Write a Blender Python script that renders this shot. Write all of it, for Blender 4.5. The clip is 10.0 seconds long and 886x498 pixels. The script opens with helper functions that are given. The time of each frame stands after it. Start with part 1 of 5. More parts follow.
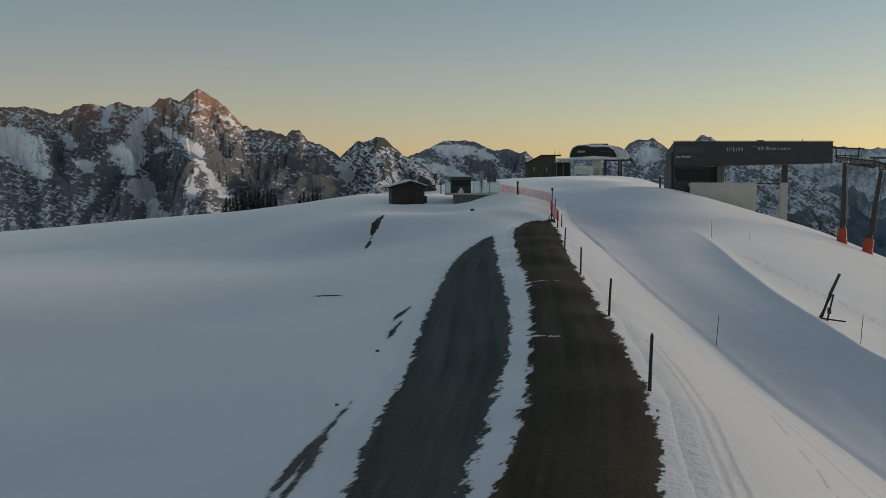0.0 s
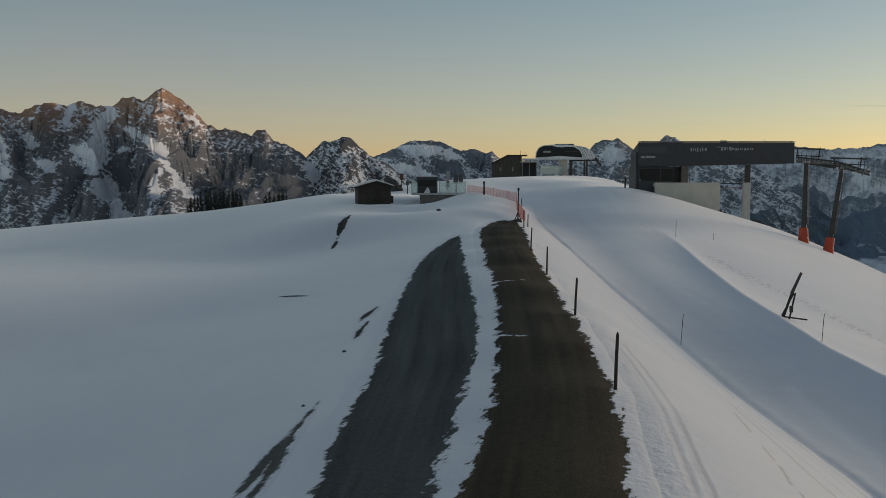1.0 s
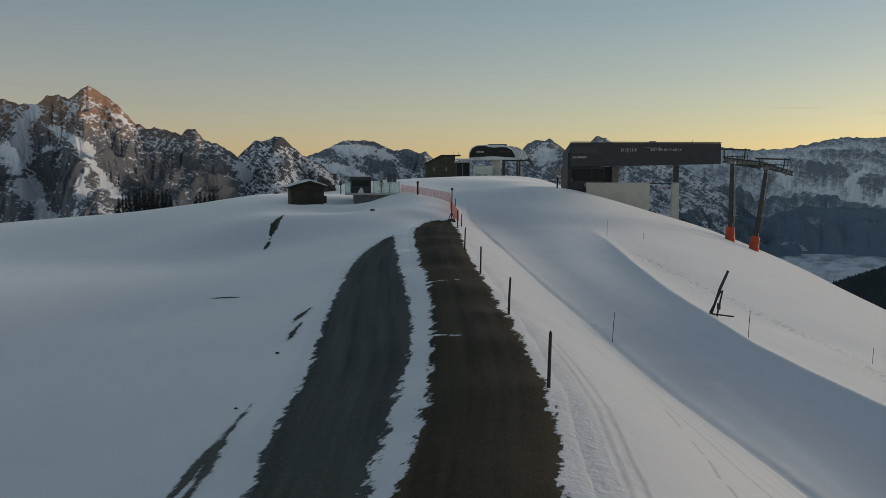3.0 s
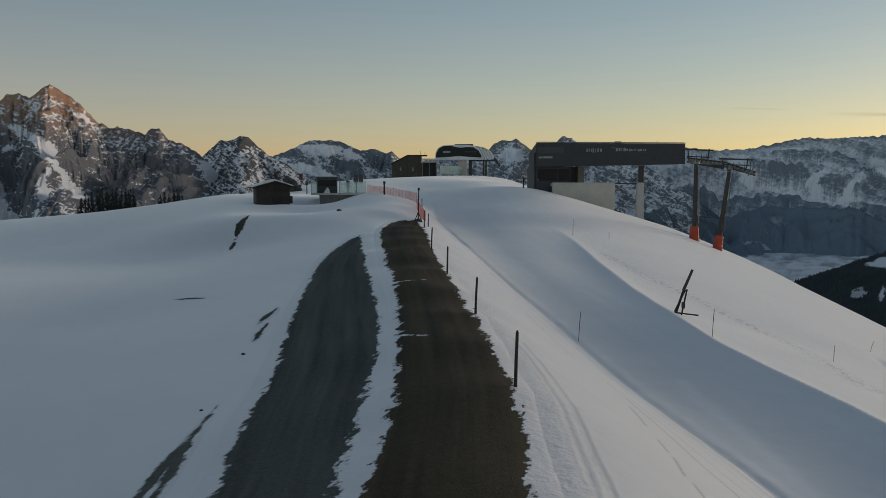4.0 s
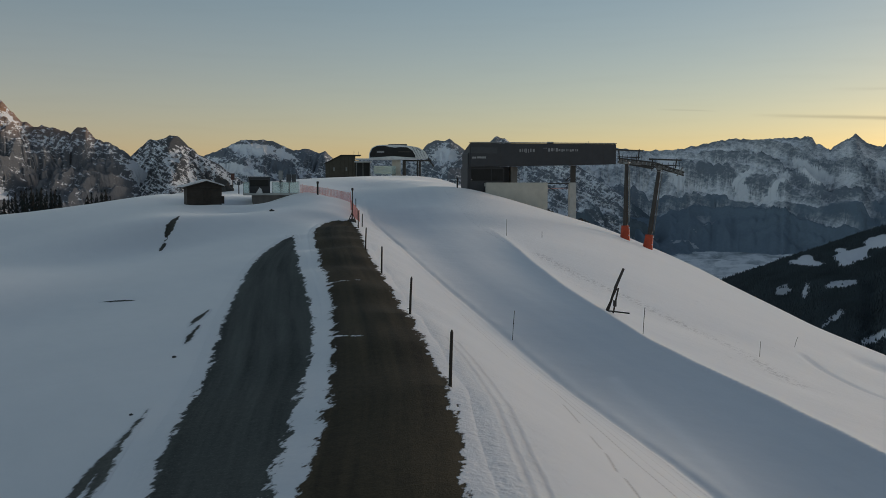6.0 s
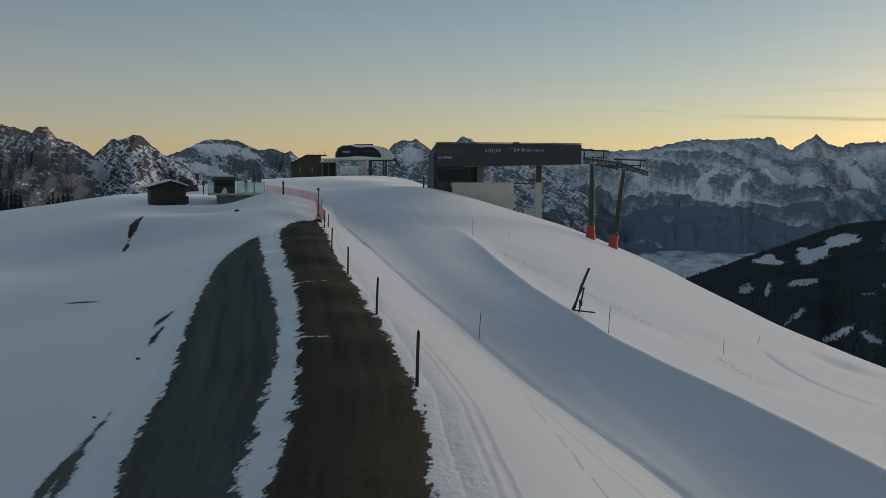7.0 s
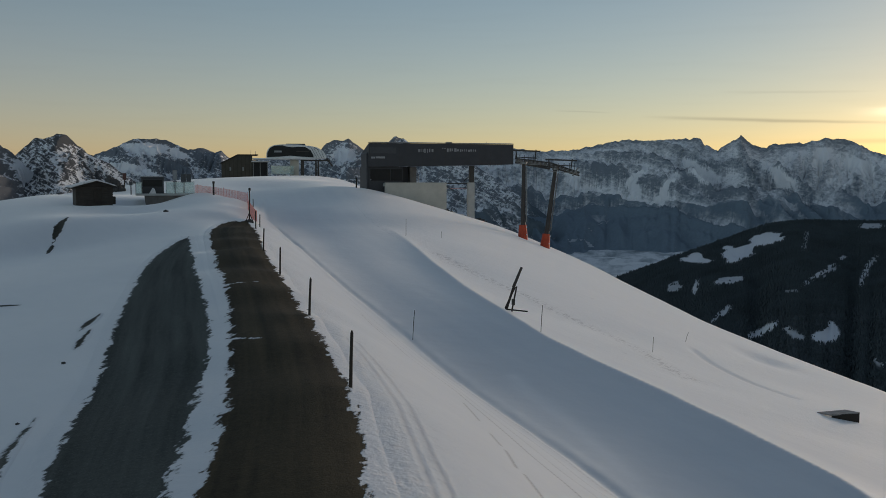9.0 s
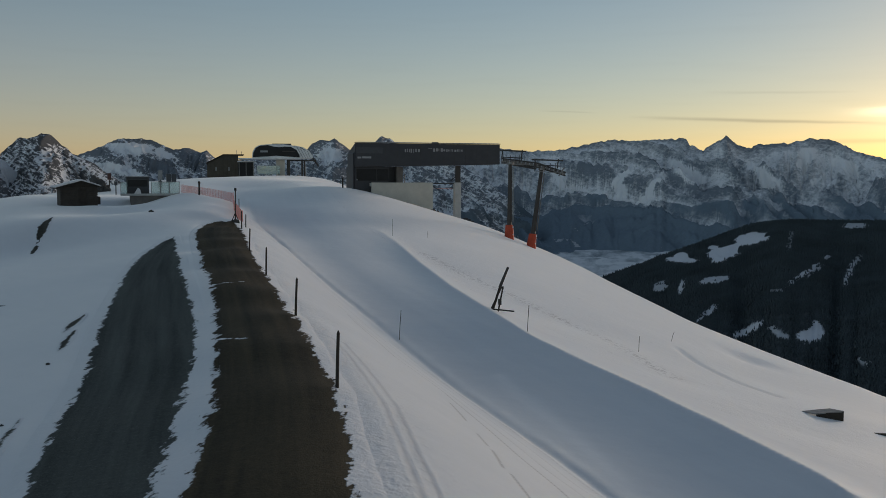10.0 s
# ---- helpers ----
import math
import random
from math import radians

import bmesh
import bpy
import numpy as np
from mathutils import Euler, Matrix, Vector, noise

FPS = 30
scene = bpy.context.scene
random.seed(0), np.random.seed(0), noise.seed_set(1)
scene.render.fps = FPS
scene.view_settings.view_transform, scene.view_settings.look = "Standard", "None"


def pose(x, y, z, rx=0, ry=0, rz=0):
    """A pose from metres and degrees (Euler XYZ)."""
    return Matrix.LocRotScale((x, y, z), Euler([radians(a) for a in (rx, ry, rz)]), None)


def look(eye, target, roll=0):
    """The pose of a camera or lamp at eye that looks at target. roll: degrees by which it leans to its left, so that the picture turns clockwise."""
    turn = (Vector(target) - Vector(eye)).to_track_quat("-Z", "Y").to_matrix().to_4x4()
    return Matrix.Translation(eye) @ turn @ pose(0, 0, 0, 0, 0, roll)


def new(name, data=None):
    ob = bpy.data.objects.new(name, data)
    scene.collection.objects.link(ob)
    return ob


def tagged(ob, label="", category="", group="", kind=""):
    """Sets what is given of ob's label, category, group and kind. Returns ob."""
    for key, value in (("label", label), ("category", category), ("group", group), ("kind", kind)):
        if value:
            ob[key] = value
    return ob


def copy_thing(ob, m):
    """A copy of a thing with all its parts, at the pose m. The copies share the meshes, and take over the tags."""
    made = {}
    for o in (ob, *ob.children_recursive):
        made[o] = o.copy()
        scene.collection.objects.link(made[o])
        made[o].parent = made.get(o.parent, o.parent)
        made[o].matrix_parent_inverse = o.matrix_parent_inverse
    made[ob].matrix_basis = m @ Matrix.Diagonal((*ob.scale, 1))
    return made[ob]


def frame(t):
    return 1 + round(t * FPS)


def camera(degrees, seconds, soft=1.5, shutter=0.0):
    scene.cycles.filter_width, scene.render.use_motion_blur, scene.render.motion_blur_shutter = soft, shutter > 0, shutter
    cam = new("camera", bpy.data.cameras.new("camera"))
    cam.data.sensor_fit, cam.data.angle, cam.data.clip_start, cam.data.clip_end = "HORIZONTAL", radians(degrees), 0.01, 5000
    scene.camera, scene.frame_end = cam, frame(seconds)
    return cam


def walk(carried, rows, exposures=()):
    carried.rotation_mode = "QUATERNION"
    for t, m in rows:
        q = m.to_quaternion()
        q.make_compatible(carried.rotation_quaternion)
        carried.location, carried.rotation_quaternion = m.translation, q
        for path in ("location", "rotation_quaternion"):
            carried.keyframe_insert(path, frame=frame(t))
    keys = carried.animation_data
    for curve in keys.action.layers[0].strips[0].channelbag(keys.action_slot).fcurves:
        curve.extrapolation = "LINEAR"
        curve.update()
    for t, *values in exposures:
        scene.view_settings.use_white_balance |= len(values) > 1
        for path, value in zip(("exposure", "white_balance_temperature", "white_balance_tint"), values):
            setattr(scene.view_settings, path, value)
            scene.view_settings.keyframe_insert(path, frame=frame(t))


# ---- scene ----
# ================= camera =================
EYE = (0.0, 0.0, 5.6)
TILT = -3.957
cam = camera(49.01, 10.0, soft=0.65)
TURN = [(0.0, 0.0), (0.5, 0.964), (1.0, 1.970), (1.5, 2.935), (2.0, 3.915), (2.5, 4.885), (4.0, 7.835), (4.5, 8.79), (5.0, 9.78),
        (5.5, 10.737), (7.0, 13.70), (7.5, 14.66), (8.0, 15.66), (8.5, 16.635), (9.0, 17.644), (9.1, 17.85), (9.2, 18.06), (9.5, 18.065),
        (9.8, 18.075), (9.9, 18.25), (10.0, 18.443)]
walk(cam, [(t, pose(*EYE, 90 + TILT, 0, -a)) for t, a in TURN], exposures=[(0.0, 0.18, 6500, 10), (10.0, 0.03, 6150, 10)])

# ================= light =================
SUN_AZ, SUN_EL = 62.5, 2.5
world = bpy.data.worlds.new("dusk_sky")
scene.world = world
world.use_nodes = True
wn, wl = world.node_tree.nodes, world.node_tree.links
bg = wn["Background"]
sky = wn.new("ShaderNodeTexSky")
sky.sky_type, sky.sun_disc = "NISHITA", False
sky.sun_elevation, sky.sun_rotation = radians(SUN_EL), radians(SUN_AZ)
sky.altitude, sky.air_density, sky.dust_density, sky.ozone_density = 1900, 1.0, 1.9, 1.25
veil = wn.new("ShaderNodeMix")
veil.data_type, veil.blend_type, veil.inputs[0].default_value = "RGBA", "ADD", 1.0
warmth = wn.new("ShaderNodeVectorMath")
warmth.operation = "MULTIPLY"
warmth.inputs[1].default_value = (1.02, 1.05, 1.11)
wl.new(sky.outputs[0], warmth.inputs[0])
wl.new(warmth.outputs[0], veil.inputs[6])


def wmath(op, a, b=0.0, c=0.0):
    m = wn.new("ShaderNodeMath")
    m.operation = op
    for sock, v in zip(m.inputs, (a, b, c)):
        if isinstance(v, (int, float)):
            sock.default_value = v
        else:
            wl.new(v, sock)
    return m.outputs[0]


# thin streaks of high cloud, by azimuth and elevation
way, split = wn.new("ShaderNodeTexCoord"), wn.new("ShaderNodeSeparateXYZ")
wl.new(way.outputs["Generated"], split.inputs[0])
w_az = wmath("MULTIPLY", wmath("ARCTAN2", split.outputs[0], split.outputs[1]), 57.2958)
w_el = wmath("MULTIPLY", wmath("ARCSINE", split.outputs[2]), 57.2958)
where = wn.new("ShaderNodeCombineXYZ")
wl.new(wmath("MULTIPLY", w_az, 0.16), where.inputs[0])
wl.new(wmath("MULTIPLY", w_el, 2.2), where.inputs[1])
wisp = wn.new("ShaderNodeTexNoise")
wisp.inputs["Scale"].default_value, wisp.inputs["Detail"].default_value = 1.0, 5.0
wl.new(where.outputs[0], wisp.inputs["Vector"])
# veil of high haze; sky opposite the sun brightened to fill slopes facing it
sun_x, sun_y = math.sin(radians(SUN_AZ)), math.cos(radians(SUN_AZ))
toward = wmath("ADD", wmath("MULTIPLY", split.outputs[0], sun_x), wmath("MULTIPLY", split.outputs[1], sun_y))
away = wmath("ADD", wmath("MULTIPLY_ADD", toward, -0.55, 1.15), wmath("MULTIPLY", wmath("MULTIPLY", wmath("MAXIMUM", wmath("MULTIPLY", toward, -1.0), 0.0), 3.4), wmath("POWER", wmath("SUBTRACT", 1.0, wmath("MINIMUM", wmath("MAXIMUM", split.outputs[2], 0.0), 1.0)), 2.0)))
# dimmer overhead, so that level snow gets less of this fill
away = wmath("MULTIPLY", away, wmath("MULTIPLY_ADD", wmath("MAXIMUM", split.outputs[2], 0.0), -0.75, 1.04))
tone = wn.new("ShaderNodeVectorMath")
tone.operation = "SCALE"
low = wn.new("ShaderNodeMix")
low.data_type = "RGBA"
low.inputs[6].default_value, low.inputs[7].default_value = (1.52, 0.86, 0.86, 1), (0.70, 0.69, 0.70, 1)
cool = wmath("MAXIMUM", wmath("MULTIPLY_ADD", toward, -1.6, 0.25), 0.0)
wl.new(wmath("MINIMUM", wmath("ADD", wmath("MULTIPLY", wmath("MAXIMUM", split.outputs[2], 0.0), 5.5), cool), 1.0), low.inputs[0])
# bluer tint behind, added to cool the fill on the snow
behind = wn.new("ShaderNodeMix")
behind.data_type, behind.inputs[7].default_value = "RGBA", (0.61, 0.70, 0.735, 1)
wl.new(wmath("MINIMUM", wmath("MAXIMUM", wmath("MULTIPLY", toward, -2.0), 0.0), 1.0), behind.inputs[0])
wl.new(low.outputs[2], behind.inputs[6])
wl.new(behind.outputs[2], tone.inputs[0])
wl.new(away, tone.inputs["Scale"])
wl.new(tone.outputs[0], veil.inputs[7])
total = None
for a0, a1, e0, lean, thick, dark in ((29.0, 44.0, 3.72, -0.045, 0.085, 0.32), (24.0, 27.5, 4.12, -0.05, 0.05, 0.14), (33.0, 42.0, 5.05, -0.03, 0.07, 0.10), (36.0, 50.0, 2.2, 0.0, 0.12, 0.18)):
    mid, half = (a0 + a1) / 2, (a1 - a0) / 2
    line = wmath("MULTIPLY_ADD", w_az, lean, e0 - lean * a0)
    off = wmath("DIVIDE", wmath("SUBTRACT", wmath("ADD", w_el, wmath("MULTIPLY", wmath("SUBTRACT", wisp.outputs["Fac"], 0.5), 0.25)), line), thick)
    band = wmath("EXPONENT", wmath("MULTIPLY", wmath("MULTIPLY", off, off), -1.0))
    span = wmath("MAXIMUM", wmath("SUBTRACT", 1.0, wmath("POWER", wmath("ABSOLUTE", wmath("DIVIDE", wmath("SUBTRACT", w_az, mid), half)), 2.0)), 0.0)
    one = wmath("MULTIPLY", wmath("MULTIPLY", band, span), dark)
    total = one if total is None else wmath("ADD", total, one)
haze = wmath("MULTIPLY", wmath("SUBTRACT", wisp.outputs["Fac"], 0.5), 0.10)
dim = wn.new("ShaderNodeMix")
dim.data_type, dim.blend_type = "RGBA", "MIX"
wl.new(wmath("MAXIMUM", wmath("ADD", total, haze), 0.0), dim.inputs[0])
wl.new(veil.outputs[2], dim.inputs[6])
dim.inputs[7].default_value = (0.75, 0.62, 0.60, 1)
lit = wn.new("ShaderNodeMix")
lit.data_type, lit.blend_type = "RGBA", "ADD"
shine = None
for a0, e0, wide, tall, k in ((43.2, 3.75, 1.7, 0.22, 1.0), (46.5, 3.2, 4.0, 1.1, 0.5)):
    da, de = wmath("DIVIDE", wmath("SUBTRACT", w_az, a0), wide), wmath("DIVIDE", wmath("SUBTRACT", wmath("ADD", w_el, wmath("MULTIPLY", wmath("SUBTRACT", wisp.outputs["Fac"], 0.5), 0.5)), e0), tall)
    one = wmath("MULTIPLY", wmath("EXPONENT", wmath("MULTIPLY", wmath("ADD", wmath("MULTIPLY", da, da), wmath("MULTIPLY", de, de)), -1.0)), k)
    shine = one if shine is None else wmath("ADD", shine, one)
wl.new(shine, lit.inputs[0])
wl.new(dim.outputs[2], lit.inputs[6])
lit.inputs[7].default_value = (4.0, 3.4, 2.2, 1)
wl.new(lit.outputs[2], bg.inputs["Color"])
bg.inputs["Strength"].default_value = 0.118
scene.view_settings.exposure = 0.0
sun = new("sun", bpy.data.lights.new("sun", "SUN"))
sun.data.energy, sun.data.angle, sun.data.color = 1.9, radians(14.0), (1.0, 0.86, 0.73)
sv = Vector((math.sin(radians(SUN_AZ)) * math.cos(radians(SUN_EL)), math.cos(radians(SUN_AZ)) * math.cos(radians(SUN_EL)), math.sin(radians(SUN_EL))))
sun.matrix_world = look((0, 0, 60), Vector((0, 0, 60)) - sv)

# ================= lie of the land: guide lines (x, y, height) =================
DIRT_RIGHT = [(3.96, 16.44, 0.15), (4.5, 20.27, 0.25), (5.17, 24.06, 0.4), (6.1, 35.7, 0.7), (7.08, 49.91, 0.95), (7.71, 61.23, 1.4), (9.2, 77.85, 1.85), (9.58, 86.21, 2.2)]
DIRT_LEFT = [(0.85, 16.68, 0.07), (1.64, 21.24, 0.12), (2.27, 25.6, 0.22), (2.96, 32.73, 0.47), (3.84, 42.69, 0.67), (4.31, 54.33, 0.92), (5.18, 71.69, 1.52), (5.5, 75.5, 1.75), (6.0, 79.0, 1.9), (6.7, 82.5, 2.0), (8.2, 86.6, 2.1)]
GRAVEL_RIGHT = [(0.31, 16.9, 0), (0.97, 21.71, 0), (1.87, 28.6, 0.1), (2.52, 35.47, 0.25), (2.77, 40.87, 0.4), (3.08, 52.18, 0.8), (3.8, 73.28, 1.6)]
GRAVEL_LEFT = [(-1.91, 17.5, -0.2), (-1.68, 23.02, -0.2), (-1.13, 30.16, -0.2), (-0.8, 40.28, 0), (0.2, 56.53, 0.4), (1.58, 66.2, 0.98), (2.76, 71.5, 1.3), (3.75, 73.4, 1.57)]
LEFT_FIELD = [(-3.32, 18.4, -0.5), (-6.9, 24.12, -1.2), (-10.39, 22.33, -1.8), (-15.8, 34.22, -2), (-13.62, 39.71, -1.8), (-20.27, 44.08, -1.7), (-22.6, 49.24, -1.1), (-27.38, 59.78, -0.6), (-39.3, 85.98, -0.8), (-16.2, 47.34, -1.4), (-18.92, 55.43, -0.8), (-25.93, 78.86, -0.5), (-11.16, 49.63, -1.3), (-14.21, 63.36, -0.6), (-20.19, 90.25, 0.2), (-6.89, 64.14, -0.3), (-6.58, 84.34, 0.8)]
LEFT_CREST = [(-69.41, 109.92, -1.0), (-56.04, 122.82, -0.0), (-49.6, 124.4, 0.42), (-42.78, 125.93, 1.04), (-35.6, 126.4, 1.56), (-28.32, 126.88, 2.09), (-21.49, 130.24, 2.76), (-14.02, 131.25, 3.62), (-10.08, 129.61, 4.2)]
HUMP = [(-5.83, 106.84, 3.25), (-2.36, 105.3, 3.3), (-4.61, 105.0, 3.2), (-5.48, 105.0, 3.3), (-2.54, 111.97, 3.66), (-0.88, 108, 2.78), (1.33, 108.99, 2.76), (3.39, 107.95, 3.48), (0.34, 97, 2.56), (-2.51, 97.97, 2.76), (6.12, 109.83, 4.33), (9.12, 107.61, 4.29), (-7.18, 85.7, 1.72), (-1.2, 85.99, 2.21), (8.13, 89.63, 2.72), (9.54, 93, 2.63), (10.55, 95, 2.62), (10.6, 100, 3.0), (11.28, 102.5, 3.2), (10.44, 104.5, 3.58), (9.37, 105.5, 3.86), (-6.33, 129.85, 4.02), (-1.1, 135, 4.19), (3.6, 134.95, 4.59), (7.79, 139.78, 4.95), (13.42, 139.36, 4.8)]
HILLTOP = [(11.88, 184.62, 6.56), (19.29, 189.02, 6.81), (29.39, 183.66, 6.98), (35.4, 176.48, 6.6), (37.95, 165.7, 4.85), (32.37, 146.47, 5.3), (17.41, 138.91, 4.8), (19.77, 123.43, 4.32), (28.66, 124.75, 4.85), (23.5, 138.0, 5.25), (28.0, 137.2, 5.12), (40.67, 127.68, 1.53), (45.87, 130.15, 0.47), (53.82, 131.41, -2.8), (58.56, 133.74, -4.28), (1.58, 169.99, 6)]
RIGHT_CREST = [(59.68, 124.43, -4.99), (60.41, 109.43, -7.15), (58.28, 87.34, -9.08), (55.81, 70.6, -9.5), (51.36, 54.65, -8.9), (49.16, 44.03, -9.0)]
RIM = [(24.05, 93.8, 1.12), (23.54, 84.07, 0.33), (22.39, 73.35, -0.55), (21.16, 61.53, -1.34), (20.57, 52.7, -1.86), (20.08, 45.8, -2.26), (20.15, 39.56, -2.58), (20.28, 34.28, -2.77), (20.24, 30.22, -2.92), (20.08, 26.71, -3.05), (19.94, 23.8, -3.15), (19.7, 22.31, -3.2)]
BANK_FOOT = [(15.66, 124.88, 3.6), (13.15, 99.75, 1.42), (12.95, 81.34, 0.17), (13.02, 67.04, -0.91), (13.16, 60.36, -1.49), (13.38, 53.82, -2.02), (13.48, 48.2, -2.47), (13.35, 42.86, -2.76), (13.24, 38.48, -2.95), (13.14, 31.93, -3.06), (13.09, 27.17, -3.14), (13.12, 24.1, -3.32)]
SLOPE = [(30.3, 88.0, -0.235), (29.27, 65.78, -2.68), (45.83, 121.65, 0.1), (29.7, 51.6, -4.5), (35, 61, -4.9), (30.9, 49.09, -5.05), (33.03, 37.54, -5.5), (26.5, 42.0, -4.15), (26.0, 32.0, -4.25), (28.0, 57.0, -3.6), (40, 48, -7.3), (42, 60, -7.1)]
PISTE_MID = [(17.0, 30.0, -3.12), (17.0, 46.0, -2.5), (17.0, 58.0, -1.62), (17.0, 70.0, -0.74), (17.2, 85.0, 0.36), (18.0, 97.0, 1.35), (19.0, 109.0, 2.65)]
BANK_MID = [(9, 17, -1.8), (9.6, 25, -1.65), (10, 38, -1.3), (10.4, 49.5, -0.9), (10.6, 61.5, -0.1), (11.3, 77, 0.85), (12.5, 14, -3.6)]


def dense(line, step=5.0):
    """The guide line with points added along it."""
    out = [line[0]]
    for p, q in zip(line, line[1:]):
        n = max(1, int(math.dist(p[:2], q[:2]) / step))
        out += [tuple(p[k] + (q[k] - p[k]) * i / n for k in range(3)) for i in range(1, n + 1)]
    return out


GUIDES = (dense(PISTE_MID, 3.0) + dense(DIRT_RIGHT) + dense(DIRT_LEFT, 8) + dense(GRAVEL_RIGHT, 8) + dense(GRAVEL_LEFT, 8) + LEFT_FIELD + LEFT_CREST + HUMP + HILLTOP + RIGHT_CREST
          + dense(RIM, 2.5) + dense(BANK_FOOT, 2.0) + SLOPE + dense(BANK_MID[:-1]) + BANK_MID[-1:]
          + [(-25, 0, -1.6), (0, -25, 0.2), (25, 0, -4.5), (40, 10, -9.5), (0, 4, 0.2), (-60, 30, -2), (-10, 6, -0.8), (8, 6, -1.0)])


def spline_surface(points, stiff=0.8):
    p = np.array(points, float)
    n = len(p)
    r = np.hypot(p[:, None, 0] - p[None, :, 0], p[:, None, 1] - p[None, :, 1])
    k = r * r * np.log(r + 1e-9) + np.eye(n) * stiff
    q = np.column_stack([np.ones(n), p[:, 0], p[:, 1]])
    a = np.block([[k, q], [q.T, np.zeros((3, 3))]])
    w = np.linalg.solve(a, np.concatenate([p[:, 2], np.zeros(3)]))

    def height(x, y):
        out = w[n] + w[n + 1] * x + w[n + 2] * y
        for i in range(n):
            d2 = (x - p[i, 0]) ** 2 + (y - p[i, 1]) ** 2
            out = out + w[i] * 0.5 * d2 * np.log(d2 + 1e-9)
        return out
    return height


LAND = spline_surface(GUIDES)
VALLEY = -250.0
EDGE_AZ = [-180, -100, -60, -25, -8, -3, 4, 10, 13, 18, 25, 33, 43, 50, 90, 180]
EDGE_R = [60, 60, 136, 140, 138, 160, 185, 200, 180, 150, 146, 112, 80, 72, 60, 60]


def line_gap(x, y, line):
    """Distance in plan from a guide line."""
    best = np.full(np.shape(x), 1e9)
    for (ax, ay, _), (bx, by, _) in zip(line, line[1:]):
        dx, dy = bx - ax, by - ay
        t = np.clip(((x - ax) * dx + (y - ay) * dy) / (dx * dx + dy * dy), 0, 1)
        best = np.minimum(best, np.hypot(x - ax - t * dx, y - ay - t * dy))
    return best


FOOT_X = lambda y: np.interp(y, [p[1] for p in BANK_FOOT[::-1]], [p[0] for p in BANK_FOOT[::-1]])


def ground_base(x, y):
    """Height of the ground: the hilltop by its guide lines, then falling away to the valley."""
    x, y = np.asarray(x, float), np.asarray(y, float)
    r = np.hypot(x, y) + 1e-6
    az = np.degrees(np.arctan2(x, y))
    edge = np.interp(az, EDGE_AZ, EDGE_R)
    k = np.minimum(1.0, (edge + 12) / r)
    z = LAND(x * k, y * k)
    foot, rim = line_gap(x, y, BANK_FOOT), line_gap(x, y, RIM)
    z = z + 0.34 * (1 + 0.5 * smooth(56, 76, y)) * (0.88 + 0.12 * smooth(0.3, -0.2, x - FOOT_X(y))) * smooth(126, 100, y) * foot * np.exp(-foot / 1.6) - 0.36 * smooth(97, 68, y) * rim * np.exp(-rim / 2.5)
    over = r - edge
    fall = 0.5 * 0.5 * (np.sqrt(over ** 2 + 36.0) + over) * np.clip(1 + over / 300, 1, 1.4)
    return np.maximum(z - fall, VALLEY - 0.002 * np.minimum(r, 1000))


def side(line):
    a = np.array(sorted(line, key=lambda p: p[1]))
    ys = np.concatenate([[2.0], a[:, 1]])
    x0 = a[0, 0] + (a[0, 0] - a[2, 0]) * (a[0, 1] - 2.0) / (a[2, 1] - a[0, 1])
    xs = np.concatenate([[x0], a[:, 0]])
    return lambda y: np.interp(y, ys, xs)


DIRT = (side(DIRT_LEFT), side(DIRT_RIGHT), 85.6)
GRAVEL = (side(GRAVEL_LEFT), side(GRAVEL_RIGHT), 74.2)


def inside(lane, x, y):
    """Metres inside a lane's edge; negative outside."""
    left, right, end = lane
    return np.minimum(np.minimum(x - left(y), right(y) - x), (end - y) * 0.35)


def smooth(a, b, v):
    k = np.clip((v - a) / (b - a), 0, 1)
    return k * k * (3 - 2 * k)


def fractal(x, y, scale, octaves=3, seed=0.0):
    return np.array([noise.fractal((u / scale + seed, v / scale, seed), 1.0, 2.0, octaves) for u, v in zip(np.ravel(x), np.ravel(y))]).reshape(np.shape(x))


def ground_z(x, y):
    """The snow surface: the base with a thin snow cover that stops at the lanes."""
    z = ground_base(x, y)
    d = np.maximum(inside(DIRT, x, y), inside(GRAVEL, x, y))
    return z + 0.03 * smooth(-0.2, -0.9, d) - 0.025


TYRE_TRACK = [(7.25, 36.0, 0), (6.85, 30.45, 0), (6.72, 27.07, 0), (6.21, 23.01, 0), (5.87, 20.91, 0), (5.6, 19.09, 0), (5.39, 17.68, 0), (5.21, 16.67, 0), (4.9, 13.5, 0)]
SKI_TRACKS = [[(11.2, 49.4, 0), (10.88, 38.9, 0), (11.1, 35.8, 0), (11.2, 33.4, 0), (10.8, 28.6, 0), (10.62, 25.8, 0), (10.4, 23.05, 0), (10.3, 21.4, 0), (10.1, 18.0, 0)], [(10.4, 30.5, 0), (9.82, 27.2, 0)], [(9.52, 25.5, 0), (9.19, 23.8, 0)], [(9.12, 23.3, 0), (8.59, 21.2, 0)], [(8.66, 20.9, 0), (8.4, 19.2, 0), (8.1, 17.5, 0)]]
EDGE_TRACKS = [[(11.9, 58.0, 0), (12.0, 49.6, 0), (12.1, 42.5, 0), (12.2, 38.9, 0), (12.1, 33.3, 0), (12.0, 28.9, 0), (12.0, 26.0, 0), (11.9, 23.0, 0), (11.8, 19.0, 0)], [(11.3, 52.0, 0), (11.5, 41.0, 0), (11.6, 34.0, 0), (11.35, 28.0, 0), (11.2, 22.0, 0), (11.1, 18.0, 0)], [(12.5, 46.0, 0), (12.6, 36.0, 0), (12.55, 28.0, 0), (12.5, 21.0, 0)]]
